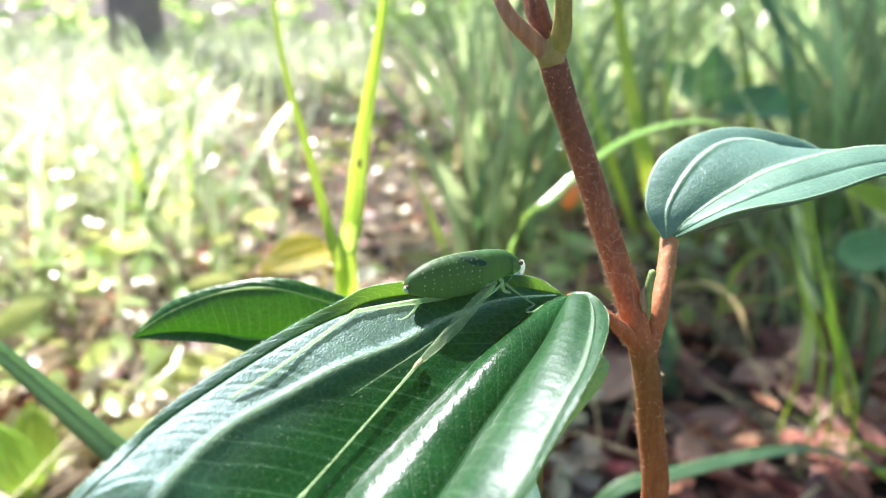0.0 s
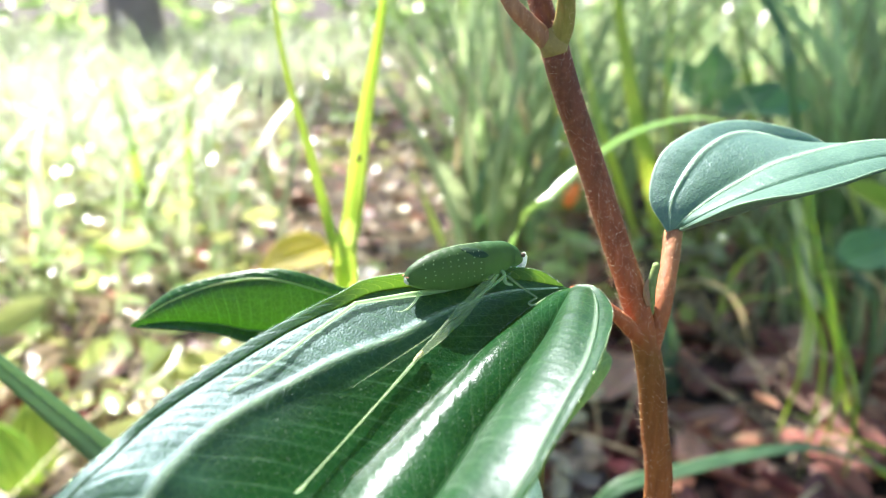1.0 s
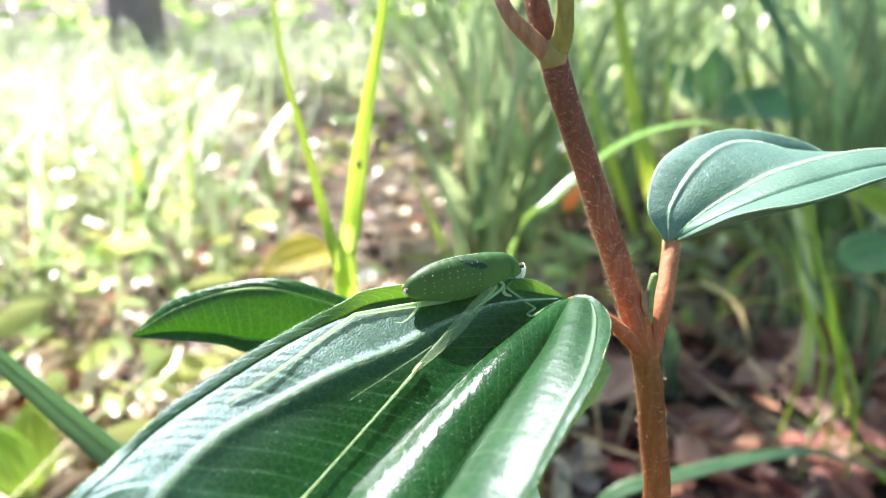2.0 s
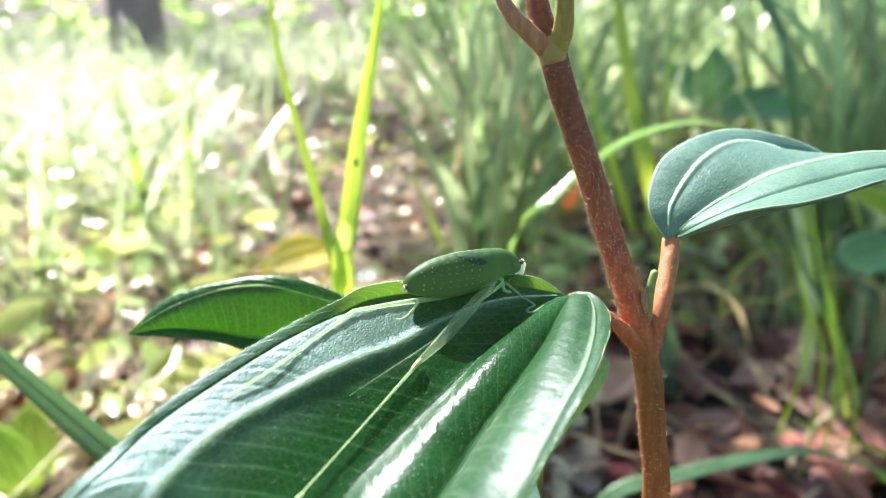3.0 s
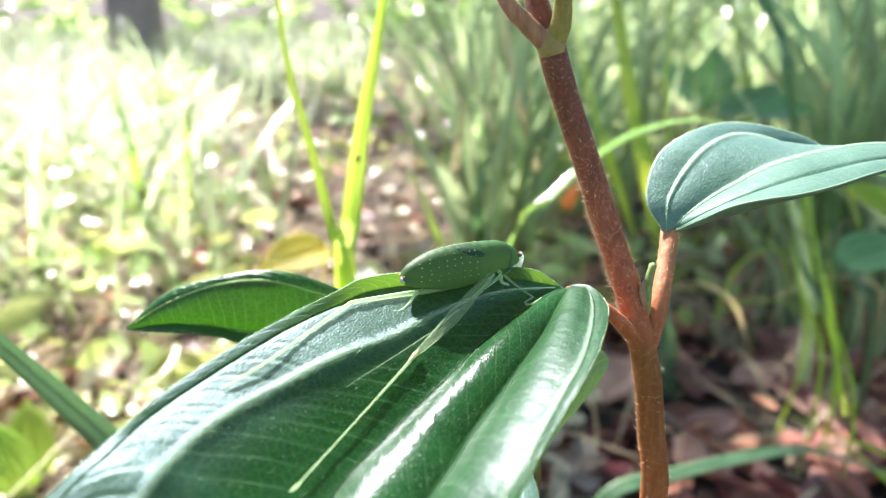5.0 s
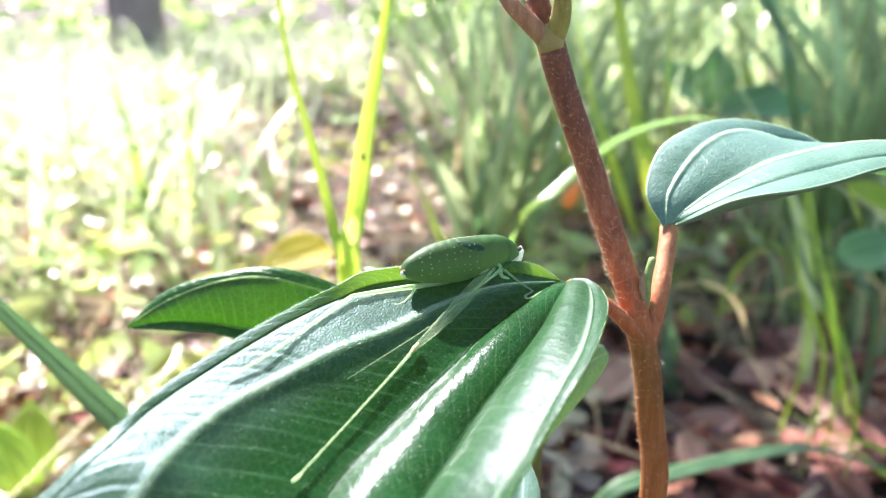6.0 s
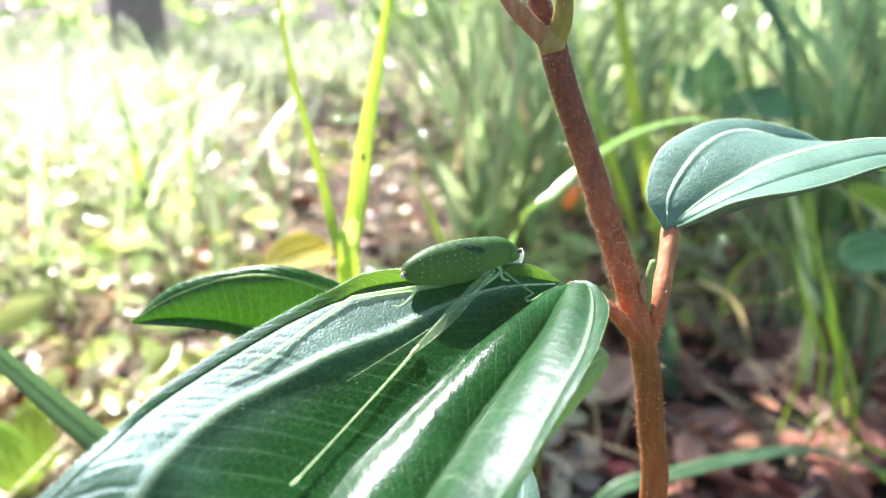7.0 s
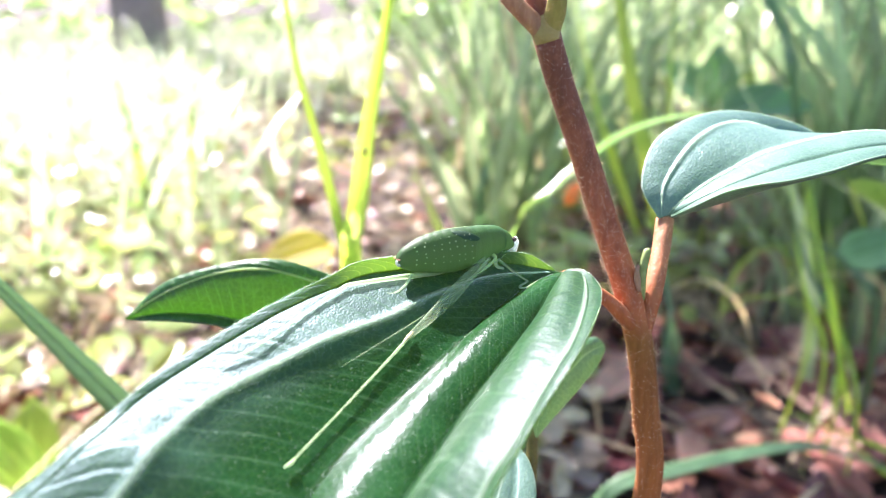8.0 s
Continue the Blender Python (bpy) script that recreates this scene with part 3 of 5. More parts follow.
def felt(grid, nrm, line, spread, number, length, seed, parent, steps=24):
    """Short pale hairs lying along one vein of a blade, leaning to its tip."""
    rng = np.random.RandomState(seed)
    ps, ws = [], []
    for _ in range(number):
        i = int(6 + grid.shape[1] * 0.6 * rng.rand() ** 1.4)
        across = float(np.clip(line * steps + rng.normal(0, spread * (1 - i / grid.shape[1])), 0, len(grid) - 2))
        j, part_way = int(across), across % 1
        ahead = grid[j, i + 3] - grid[j, i]
        ps.append(grid[j, i] + (grid[j, i + 1] - grid[j, i]) * rng.rand() + (grid[j + 1, i] - grid[j, i]) * part_way)
        ws.append(ahead / (np.linalg.norm(ahead) + 1e-9) * 0.9 + nrm[j, i] * 0.55)
    tagged(part("vein_hairs", hairs(ps, ws, length / 1000, 0.000011, seed), M_FRINGE, parent, "short pale hairs lying along the vein"), kind="stuff")


fringe(BIG_GRID, 0, big_leaf, 1100, 0.26, 41)
fringe(BIG_GRID, 1, big_leaf, 420, 0.2, 42)
felt(BIG_GRID, BIG_N, 2, 1.9, 4200, 0.25, 47, big_leaf)
felt(BIG_GRID, BIG_N, 5, 1.0, 700, 0.22, 48, big_leaf)
felt(BIG_GRID, BIG_N, 3, 0.7, 500, 0.22, 49, big_leaf)

# the folded bluish leaf on the other stalk
STALK_END = P((5.6, 9.9, 12.3))[0]
FOLD = [
    [p - STALK_END for p in P((4.4, 9.8, 12.2), (2.4, 13.6, 16.9), (6.7, 20.2, 23.2), (19.3, 27.6, 25.9), (33.1, 28.8, 23.3), (46.2, 28.5, 16.9), (62, 20.1, 17.1))],
    [p - STALK_END for p in P((4.9, 9.8, 12.2), (6, 12.7, 17.2), (12.8, 19.1, 23), (21.4, 24.8, 24.3), (33.5, 26.8, 20.8), (44.9, 26.4, 16.9), (62, 20.1, 17.1))],
    [p - STALK_END for p in P((5.6, 9.9, 12.4), (8.5, 10.3, 15.1), (15.3, 12.2, 18.7), (24.6, 14.5, 22.2), (39.4, 16.3, 24.3), (58.8, 17.4, 21.5))],
    [p - STALK_END for p in P((6.2, 9.9, 12.4), (10.4, 7.5, 16.2), (17.4, 7.1, 19.5), (25.7, 8, 21.8), (37.9, 10.6, 23.3), (58.8, 17.4, 21.5))],
    [p - STALK_END for p in P((6.2, 8.9, 12.7), (8.9, 6.6, 15.1), (11.6, 2.9, 18.2), (15.5, 1.3, 19.7), (19.5, 1.0, 20.3), (25.3, 2.2, 21.2), (36.0, 6.0, 22.8), (58.8, 17.4, 21.5))],
    [p - STALK_END for p in P((6.7, 9.4, 12.3), (10.4, 7.2, 14.4), (13.4, 5.0, 16.3), (16.9, 3.7, 18.0), (20.8, 3.1, 19.3), (26.3, 3.7, 20.7), (36.5, 6.7, 22.6), (58.8, 17.4, 21.5))],
]
me, grid, ups = loft(FOLD, (0.25, 0.45, 0.3, 0.25, 0.3), 220, 18, (0.04, 0.03, 0.02, 0.03, 0.02), 0.3, 5, ((1, 0.45, 0.06), (2, 0.4, 0.045), (3, -0.6, 0.05)))
right_leaf = part("leaf", me, M_LEAF_PALE, plant, "bluish-green leaf folded along its midrib", at=STALK_END / 1000)
fringe(grid, 0, right_leaf, 520, 0.26, 43)
fringe(grid, 1, right_leaf, 620, 0.2, 44)
felt(grid, ups, 1, 0.6, 900, 0.2, 50, right_leaf, 18)
felt(grid, ups, 2, 0.7, 1300, 0.22, 51, right_leaf, 18)


def plain_leaf(base, way, up, length, width, cup=0.25, droop=0.2):
    """Five curves of an ovate leaf from its base along way, cupped, drooping to the tip. In millimetres."""
    way, up = Vector(way).normalized(), Vector(up)
    side = way.cross(up).normalized()
    up = side.cross(way)
    out = []
    for s in (-1, -0.5, 0, 0.5, 1):
        line = []
        for t in (0, 0.1, 0.3, 0.55, 0.8, 1):
            w = width / 2 * math.sin(math.pi * min(1, t ** 0.75)) ** 0.8 if 0 < t < 1 else 0
            p = Vector(base) + way * (t * length) + side * (s * w) + up * (cup * abs(s) * w - droop * length * t * t)
            line.append(np.array(p))
        out.append(line)
    return out


# ---- the second shoot, close behind ----
SHOOT_ROOT = Vector((0.022, 0.16, 0.0))
shoot = tagged(new("shoot"), "slender green shoot with three young leaves close behind the shrub", "shrub")
shoot.location = SHOOT_ROOT
SLIFT = np.array(FORK - SHOOT_ROOT) * 1000


def S(*points):
    return [np.array(p) + SLIFT for p in points]


SHOOT = S((-8, 66, -403), (-8, 50, -200), (-14.2, 5.5, -49.2), (-13.9, 6.4, -35), (-13.5, 8.6, -26.1), (-15.5, 14, -17.1), (-26.3, 20.7, -10.5), (-38.7, 23.5, -8.5))
tube("stem", SHOOT, [2.0, 1.8, 1.5, 1.3, 1.2, 1.1, 1.0, 0.9], M_STEM_GREEN, shoot, "", 0.001, count=60, segs=10)
tube("petiole", S((-14.4, 6.4, -35), (-16.4, 6.1, -30.1), (-18.5, 5.8, -25.2)), [0.7, 0.6, 0.5], M_STEM_GREEN, shoot, "", 0.001, count=12, segs=8)
SMALL = [
    S((-13.6, 5.8, -25.2), (-14.8, 6.9, -19.3), (-12, 8.5, -14.8), (-7.4, 11.9, -11.4), (-2.7, 15.1, -11.2), (-0.7, 15.5, -13)),
    S((-13.5, 5.7, -25.3), (-12.5, 6.7, -19.7), (-8.7, 9.2, -15.8), (-4.8, 12.2, -13.2), (-1.9, 14.5, -12.9), (-0.7, 15.5, -13.1)),
    S((-13.3, 5.7, -25.5), (-9.9, 7.4, -22.1), (-5.4, 10.4, -18.4), (-2.3, 13.3, -16.2), (-0.7, 15.1, -14.1), (-0.7, 15.5, -13.2)),
]
me, _, _ = loft(SMALL, (0.4, 0.4), 60, 12, 0.1, 0.3)
part("leaf", me, M_LEAF_SMALL, shoot, "small pale green leaf")
me, _, _ = loft(plain_leaf(S((-18.5, 5.8, -25.2))[0], (-0.3, -0.8, -0.5), (0.2, -0.4, 1), 30, 15), (0.3, 0.5, 0.5, 0.3), 50, 8, 0.1, 0.3)
part("leaf", me, M_LEAF_PALE, shoot)
HINGE = S((-38.7, 23.5, -8.5))[0]
BACK = [
    [p - HINGE for p in S((-38.7, 23.5, -8.5), (-48.7, 22.7, -2.7), (-58.3, 21.5, 1.1), (-68, 20.3, 0.7), (-78.1, 19.6, -2.3), (-85.6, 18.2, -8.5))],
    [p - HINGE for p in S((-38.7, 23.5, -8.5), (-49.6, 21.5, -4), (-60, 19.7, -0.1), (-68.7, 19, -0.5), (-77.8, 18.4, -3.7), (-85.5, 18.2, -8.5))],
    [p - HINGE for p in S((-38.7, 23.5, -8.5), (-49.9, 21.5, -9.8), (-62.8, 19.3, -10), (-70.7, 19.3, -8.6), (-78.6, 19, -7.9), (-85.4, 18.2, -8.6))],
    [p - HINGE for p in S((-38.7, 23.5, -8.7), (-48.7, 19.1, -12), (-61, 15.8, -10.9), (-69.9, 16.5, -8.9), (-78, 17.2, -8.5), (-85.3, 18.2, -8.7))],
]
me, grid, _ = loft(BACK, (0.3, 0.7, 0.3), 120, 18, 0.16, 0.3, 9)
back_leaf = part("leaf", me, M_LEAF_BACKLIT, shoot, "backlit green leaf folded at its lower edge", at=HINGE / 1000)
for k in (1, 2):
    tube("vein", grid[k * 18][6:-4:4] * 1000, [0.24, 0.24, 0.15], M_VEIN, back_leaf, "", 0.001, count=50, segs=6)

fringe(grid, 0, back_leaf, 200, 0.3, 45)
fringe(grid, 1, back_leaf, 160, 0.3, 46)

# ---- the insect ----
REAR, FACE = Vector((-34.9, -10.7, 13)) / 1000 + FORK, Vector((-19.4, -1.7, 12.7)) / 1000 + FORK
insect = tagged(new("katydid_nymph"), "small pale-spotted green katydid nymph standing on the large leaf", "insect")
ahead = (FACE - REAR).normalized()
left = Vector((-0.05, 0, 1)).cross(ahead).normalized()
above = ahead.cross(left)
BODY_M = Matrix((ahead, left, above)).transposed().to_4x4()
BODY_M.translation = REAR
insect.matrix_world = BODY_M
INV = BODY_M.inverted()
LEN = (FACE - REAR).length * 1000


def sections(rows, count=40, segs=20, rings=0, caps=(1, 1)):
    """A body through oval sections (along, middle, half height, half width) in millimetres, with rings of segments."""
    r = spline([(a, b, c, d) for a, b, c, d in rows], count)
    verts, faces = [], []
    for i, (x, z, h, w) in enumerate(r):
        g = 1 - 0.018 * abs(math.sin(rings * math.pi * i / count)) ** 8 if rings else 1
        for k in range(segs):
            a = 2 * math.pi * k / segs
            verts.append((x / 1000, w * g * math.cos(a) / 1000, (z + h * g * math.sin(a)) / 1000))
    for i in range(count - 1):
        for k in range(segs):
            a, b = i * segs + k, i * segs + (k + 1) % segs
            faces.append((a, b, b + segs, a + segs))
    ends = [tuple(range(segs))[::-1], tuple(range((count - 1) * segs, count * segs))]
    faces += [face for face, shut in zip(ends, caps) if shut]
    return verts, faces


def body_part(name, rows, material, label="", parent=None, **kw):
    v, f = sections(rows, **kw)
    return part(name, mesh_from(name, v, f), material, parent or insect, label)


BODY = [(0.05, -0.2, 0.5, 0.5), (0.03 * LEN, -0.05, 1.1, 0.9), (0.08 * LEN, 0.0, 1.65, 1.25), (0.18 * LEN, 0.1, 2.32, 1.75), (0.3 * LEN, 0.05, 2.8, 2.05), (0.45 * LEN, -0.05, 3.05, 2.2), (0.6 * LEN, 0.0, 2.88, 2.1)]
abdomen = body_part("abdomen", BODY, M_INSECT, "plump green abdomen with rows of pale dots", count=70, segs=32, rings=9, caps=(1, 0))
body_part("thorax", [(0.598 * LEN, 0.0, 2.884, 2.102), (0.66 * LEN, 0.05, 2.78, 2.06), (0.75 * LEN, 0.12, 2.55, 1.9), (0.85 * LEN, 0.2, 2.15, 1.66), (0.9 * LEN, 0.1, 1.78, 1.4)], M_INSECT, "", count=44, segs=32, rings=3, caps=(0, 0))
head = body_part("head", [(0.87 * LEN, 0.1, 1.8, 1.4), (0.91 * LEN, 0.0, 1.76, 1.42), (0.96 * LEN, -0.25, 1.4, 1.25), (1.0 * LEN, -0.7, 0.8, 0.75), (1.02 * LEN, -0.95, 0.2, 0.2)], M_INSECT, "", count=30, segs=22, caps=(0, 1))
body_part("face", [(0.965 * LEN, -2.0, 0.35, 0.7), (1.0 * LEN, -1.5, 0.95, 0.95), (1.035 * LEN, -0.9, 0.85, 0.75), (1.06 * LEN, -0.5, 0.25, 0.3)], M_FACE, "whitish face", head, count=16, segs=14)
for s in (-1, 1):
    v, f = sections([(-0.34, 0, 0.05, 0.05), (-0.22, 0, 0.26, 0.25), (0, 0, 0.36, 0.34), (0.22, 0, 0.26, 0.25), (0.34, 0, 0.05, 0.05)], 16, 12)
    part("eye", mesh_from("eye", v, f), M_EYE, head, "small dark eye", at=(0.985 * LEN / 1000, s * 0.00105, 0.0003))
    verts, faces = [], []
    for x in np.linspace(0.43, 0.64, 16):        # an oval flap slanting down the flank, thin at its rim
        z, h, w = [np.interp(x * LEN, [r[0] for r in BODY], [r[k] for r in BODY]) for k in (1, 2, 3)]
        far = (x - 0.43) / 0.21
        for k in range(9):
            a = 1.16 - 0.6 * far + (0.26 * math.sin(math.pi * far) ** 0.6 + 0.01) * (1 - k / 4)
            lift = 0.996 if k in (0, 8) else 1.012
            verts.append((x * LEN / 1000, s * w * lift * math.cos(a) / 1000, (z + h * lift * math.sin(a)) / 1000))
    faces = [(i * 9 + k, i * 9 + k + 1, i * 9 + k + 10, i * 9 + k + 9) for i in range(15) for k in range(8)]
    part("wing_pad", mesh_from("wing_pad", verts, faces), M_WING, insect, "dark green wing pad")
    v, f = tube_data(np.array([(0.6, s * 0.35, 0.1), (0.2, s * 0.5, 0.1), (-0.2, s * 0.42, 0.2)]) / 1000, np.array([0.16, 0.15, 0.08]) / 1000, 10, 8)
    part("cercus", mesh_from("cercus", v, f), M_RED, abdomen, "red and white tail tip")
# Pale tube along the back: bright rim light put into shape and colour.
v, f = tube_data(np.array([(x * LEN, 0, np.interp(x * LEN, [r[0] for r in BODY], [r[1] + r[2] for r in BODY]) + 0.02) for x in np.linspace(0.06, 0.62, 12)]) / 1000, np.array([0.03, 0.06, 0.06, 0.04]) / 1000, 40, 8)
part("dorsal_keel", mesh_from("dorsal_keel", v, f), M_SPOT, abdomen, "thin pale line along the back")
tipv, tipf = sections([(-0.15, -0.5, 0.1, 0.1), (0.0, -0.45, 0.4, 0.4), (0.3, -0.4, 0.62, 0.6), (0.9, -0.3, 0.4, 0.4)], 16, 12)
part("tail", mesh_from("tail", tipv, tipf), M_FACE, abdomen, "pale tail end")
verts, faces = [], []
rng = np.random.RandomState(11)
ab = np.array([(a / LEN, b, c, d) for a, b, c, d in BODY[1:]])
for x in np.linspace(0.13, 0.57, 8):
    z, h, w = [np.interp(x, ab[:, 0], ab[:, k]) for k in (1, 2, 3)]
    for a in (0.92, 0.62, 0.32, 0.02, -0.3):
        for s in (-1, 1):
            a2 = a + rng.uniform(-0.06, 0.06)
            c = np.array((x * LEN + rng.uniform(-0.2, 0.2), s * w * 0.985 * math.cos(a2), z + h * 0.985 * math.sin(a2))) / 1000
            k = len(verts)
            r = rng.uniform(0.10, 0.14) / 1000
            for d in ((1.3, 0, 0), (0, 1, 0), (0, 0, 1), (-1.3, 0, 0), (0, -1, 0), (0, 0, -1)):
                verts.append(c + np.array(d) * r)
            faces += [tuple(k + i for i in t) for t in ((0, 1, 2), (1, 3, 2), (3, 4, 2), (4, 0, 2), (1, 0, 5), (3, 1, 5), (4, 3, 5), (0, 4, 5))]
tagged(part("dots", mesh_from("dots", verts, faces), M_SPOT, abdomen, "rows of tiny pale dots"), kind="stuff")


def limb(name, points, radii, material=M_INSECT_PALE, parent=None, flat=1.0, label="", segs=8):
    local = [np.array(INV @ (Vector(p) / 1000 + FORK)) for p in points]
    v, f = tube_data(local, np.array(radii) / 1000, 24, segs, flat)
    return part(name, mesh_from(name, v, f), material, parent or insect, label)


leg = limb("hind_femur", [(-23.3, -7.4, 11.6), (-24.6, -8.4, 10.8), (-26.9, -11.2, 9.3), (-29.6, -14.9, 7.9), (-33.1, -18.8, 6.1)], [0.6, 0.9, 1.0, 0.7, 0.32], flat=0.4, material=M_INSECT_CLEAR, label="broad, half-transparent pale green hind thigh", segs=12)
limb("hind_tibia", [(-33, -18.9, 6.2), (-36.1, -22.7, 4.2), (-40.6, -28.8, 1.7), (-44.2, -34.4, 0.1)], [0.19, 0.12, 0.09, 0.11], parent=leg)
limb("knee", [(-32.6, -18.2, 6.5), (-33.1, -18.9, 6.2), (-33.5, -19.4, 5.9)], [0.22, 0.28, 0.2], material=M_KNEE, parent=leg, label="reddish knee")
limb("hind_foot", [(-44, -34.3, 0.2), (-44.4, -34.8, 0.05), (-44.9, -35.3, -0.1)], [0.14, 0.2, 0.08], parent=leg)
leg = limb("hind_femur", [(-27.6, -6.4, 10), (-31.2, -9, 10.4), (-36.1, -11, 10.5), (-41.0, -13.2, 10.6)], [0.55, 0.42, 0.32, 0.24])
limb("hind_tibia", [(-41.0, -13.2, 10.6), (-45.1, -18.0, 9.2), (-49.3, -23.3, 7.9), (-53.2, -27.1, 6.8)], [0.26, 0.2, 0.17, 0.15], parent=leg)
leg = limb("middle_leg", [(-33, -10.6, 11), (-33.7, -11.3, 9.9), (-34.5, -12.3, 9.4)], [0.22, 0.16, 0.13])
limb("foot", [(-34.5, -12.3, 9.4), (-35.2, -12.9, 9.2), (-36.1, -12.9, 9.3), (-36.9, -12.5, 9.6)], [0.16, 0.2, 0.17, 0.06], parent=leg)
limb("claw", [(-36.1, -12.9, 9.3), (-36.5, -12.6, 9.2), (-36.6, -12.2, 9.4)], [0.1, 0.08, 0.04], parent=leg)
leg = limb("middle_leg", [(-22.7, -5.4, 11.2), (-25, -7.7, 9.4), (-29.6, -13.4, 7.9)], [0.25, 0.18, 0.15])
limb("foot", [(-29.6, -13.4, 7.9), (-31.3, -15.7, 7.1)], [0.22, 0.15], parent=leg)
leg = limb("front_leg", [(-21.4, -4.6, 10.7), (-19.1, -5.1, 9), (-17.4, -5.8, 8)], [0.2, 0.17, 0.13])
limb("foot", [(-17.4, -5.8, 8), (-18.6, -7, 7.7), (-17.9, -7.9, 7.9), (-16.3, -6.2, 8.1)], [0.14, 0.18, 0.14, 0.08], parent=leg)
leg = limb("front_leg", [(-21.9, -5.5, 11.1), (-21.7, -6.3, 10.4), (-20.8, -6.4, 10.1)], [0.3, 0.24, 0.16])
leg = limb("front_leg", [(-22.8, -4.7, 11.9), (-21.9, -5.4, 11.4), (-22.4, -6.3, 10.9), (-25.7, -9.2, 9.6)], [0.3, 0.22, 0.17, 0.12])
limb("palp", [(-18.8, -1.6, 12.9), (-19.5, -2.7, 11.8), (-21, -3.8, 11.1)], [0.26, 0.3, 0.16], material=M_FACE, parent=head, label="whitish mouth feeler")
limb("antenna", [(-19.1, -1.7, 12.7), (-20.7, -4.4, 11.2), (-25.1, -8.1, 9.2), (-31, -15.1, 7.5), (-40.5, -23.7, 4.9)], [0.11, 0.09, 0.07, 0.05, 0.03], material=M_INSECT_CLEAR, parent=head)

# ---- ground and far things ----
rings = [0.0] + [0.25 * 1.16 ** k for k in range(42)]
verts, faces = [(0, 0.9, 0)], []
for i, r in enumerate(rings[1:]):
    for k in range(64):
        a = 2 * math.pi * k / 64
        x, y = r * math.cos(a), 0.9 + r * math.sin(a)
        verts.append((x, y, (0.012 + 0.02 * min(r, 4)) * noise.noise((x * 1.7, y * 1.7, 0.3))))
for k in range(64):
    faces.append((0, 1 + k, 1 + (k + 1) % 64))
for i in range(len(rings) - 2):
    for k in range(64):
        a, b = 1 + i * 64 + k, 1 + i * 64 + (k + 1) % 64
        faces.append((a, a + 64, b + 64, b))
ground = tagged(part("ground", mesh_from("ground", verts, faces), M_SOIL), "dark forest soil under dead leaves", "ground", kind="structure")


def scatter(name, number, place, shape, material, label, category, seed):
    """Many small uncountable pieces in one mesh."""
    rng = np.random.RandomState(seed)
    verts, faces = [], []
    for _ in range(number):
        p = place(rng)
        if p is None:
            continue
        v, f = shape(rng)
        k = len(verts)
        verts += [q + p for q in v]
        faces += [tuple(i + k for i in t) for t in f]
    return tagged(part(name, mesh_from(name, verts, faces), material), label, category, kind="stuff")


def dead_leaf(rng, size=None):
    ln = size or rng.uniform(0.03, 0.085)
    w = ln * rng.uniform(0.35, 0.6)
    curl, tilt, turn = rng.uniform(-0.6, 1.5), rng.normal(0, 0.62), rng.uniform(0, 6.28)
    v = []
    for t in (0, 0.2, 0.5, 0.8, 1):
        ww = w / 2 * math.sin(math.pi * min(0.98, max(0.03, t))) ** 0.7
        for s in (-1, 0, 1):
            v.append((t * ln - ln / 2, s * ww, curl * abs(s) * ww * 0.7 + curl * ln * 0.5 * (t - 0.5) ** 2))
    m = Matrix.Rotation(turn, 3, "Z") @ Matrix.Rotation(tilt, 3, "X") @ Matrix.Rotation(rng.normal(0, 0.3), 3, "Y")
    v = [np.array(m @ Vector(p)) for p in v]
    return v, [(i * 3 + k, i * 3 + 3 + k, i * 3 + 4 + k, i * 3 + 1 + k) for i in range(4) for k in range(2)]


def grass_shape(lo, hi, wide, bend=0.5):
    def make(rng):
        h, w = rng.uniform(lo, hi), rng.uniform(0.5, 1) * wide
        a, b = rng.uniform(0, 6.28), rng.uniform(0.05, bend)
        turn = rng.uniform(0, 6.28)
        v = []
        for t in (0, 0.3, 0.6, 0.85, 1):
            ww = w / 2 * (1 - t ** 2.5) + 0.0004
            x = b * h * t * t
            for s in (-1, 1):
                v.append(np.array((math.cos(a) * x + s * ww * math.cos(turn), math.sin(a) * x + s * ww * math.sin(turn), h * t * (1 - 0.25 * b * t))))
        return v, [(2 * i, 2 * i + 1, 2 * i + 3, 2 * i + 2) for i in range(4)]
    return make


def behind(rng):
    """Now and then a place beside or behind the camera, well clear of it."""
    if rng.rand() > 0.5:
        return None
    a, r = rng.uniform(0.72, 5.56), 0.5 + 6.5 * rng.rand() ** 0.8
    return np.array((r * math.sin(a), 0.3 + r * math.cos(a), 0.012 + 0.02 * rng.rand()))


def litter_place(rng):
    back = behind(rng)
    if back is not None:
        return back
    y = 0.25 + 5.5 * rng.rand() ** 1.7
    x = rng.uniform(-0.9, 0.9) * (0.45 + y)
    if x < 0.0 and rng.rand() < 0.55:           # thinner where pale leaves and weeds cover it
        return None
    return np.array((x, y, 0.008 + 0.03 * rng.rand()))


scatter("leaf_litter", 12500, litter_place, dead_leaf, M_LITTER, "brown and mauve dead leaves covering the ground", "leaf litter", 21)


def grass_place(rng):
    back = behind(rng)
    if back is not None:
        return back
    y = 0.75 + 8.5 * rng.rand() ** 1.15
    x = rng.uniform(-0.95, 0.95) * (0.4 + y)
    clump = noise.noise((x * 1.3, y * 1.3, 5.0))
    open_ground = y < 2.2 and x < 0.25 * y + 0.1
    if clump < (0.22 if open_ground else -0.1) or (y < 1.1 and -0.25 < x < 0.45):
        return None
    return np.array((x, y, 0.0))


def straw_place(rng):
    back = behind(rng)
    if back is not None:
        return back
    y = 0.75 + 3.5 * rng.rand() ** 1.3
    x = rng.uniform(-0.8, 0.8) * (0.4 + y)
    return np.array((x, y, 0.0))


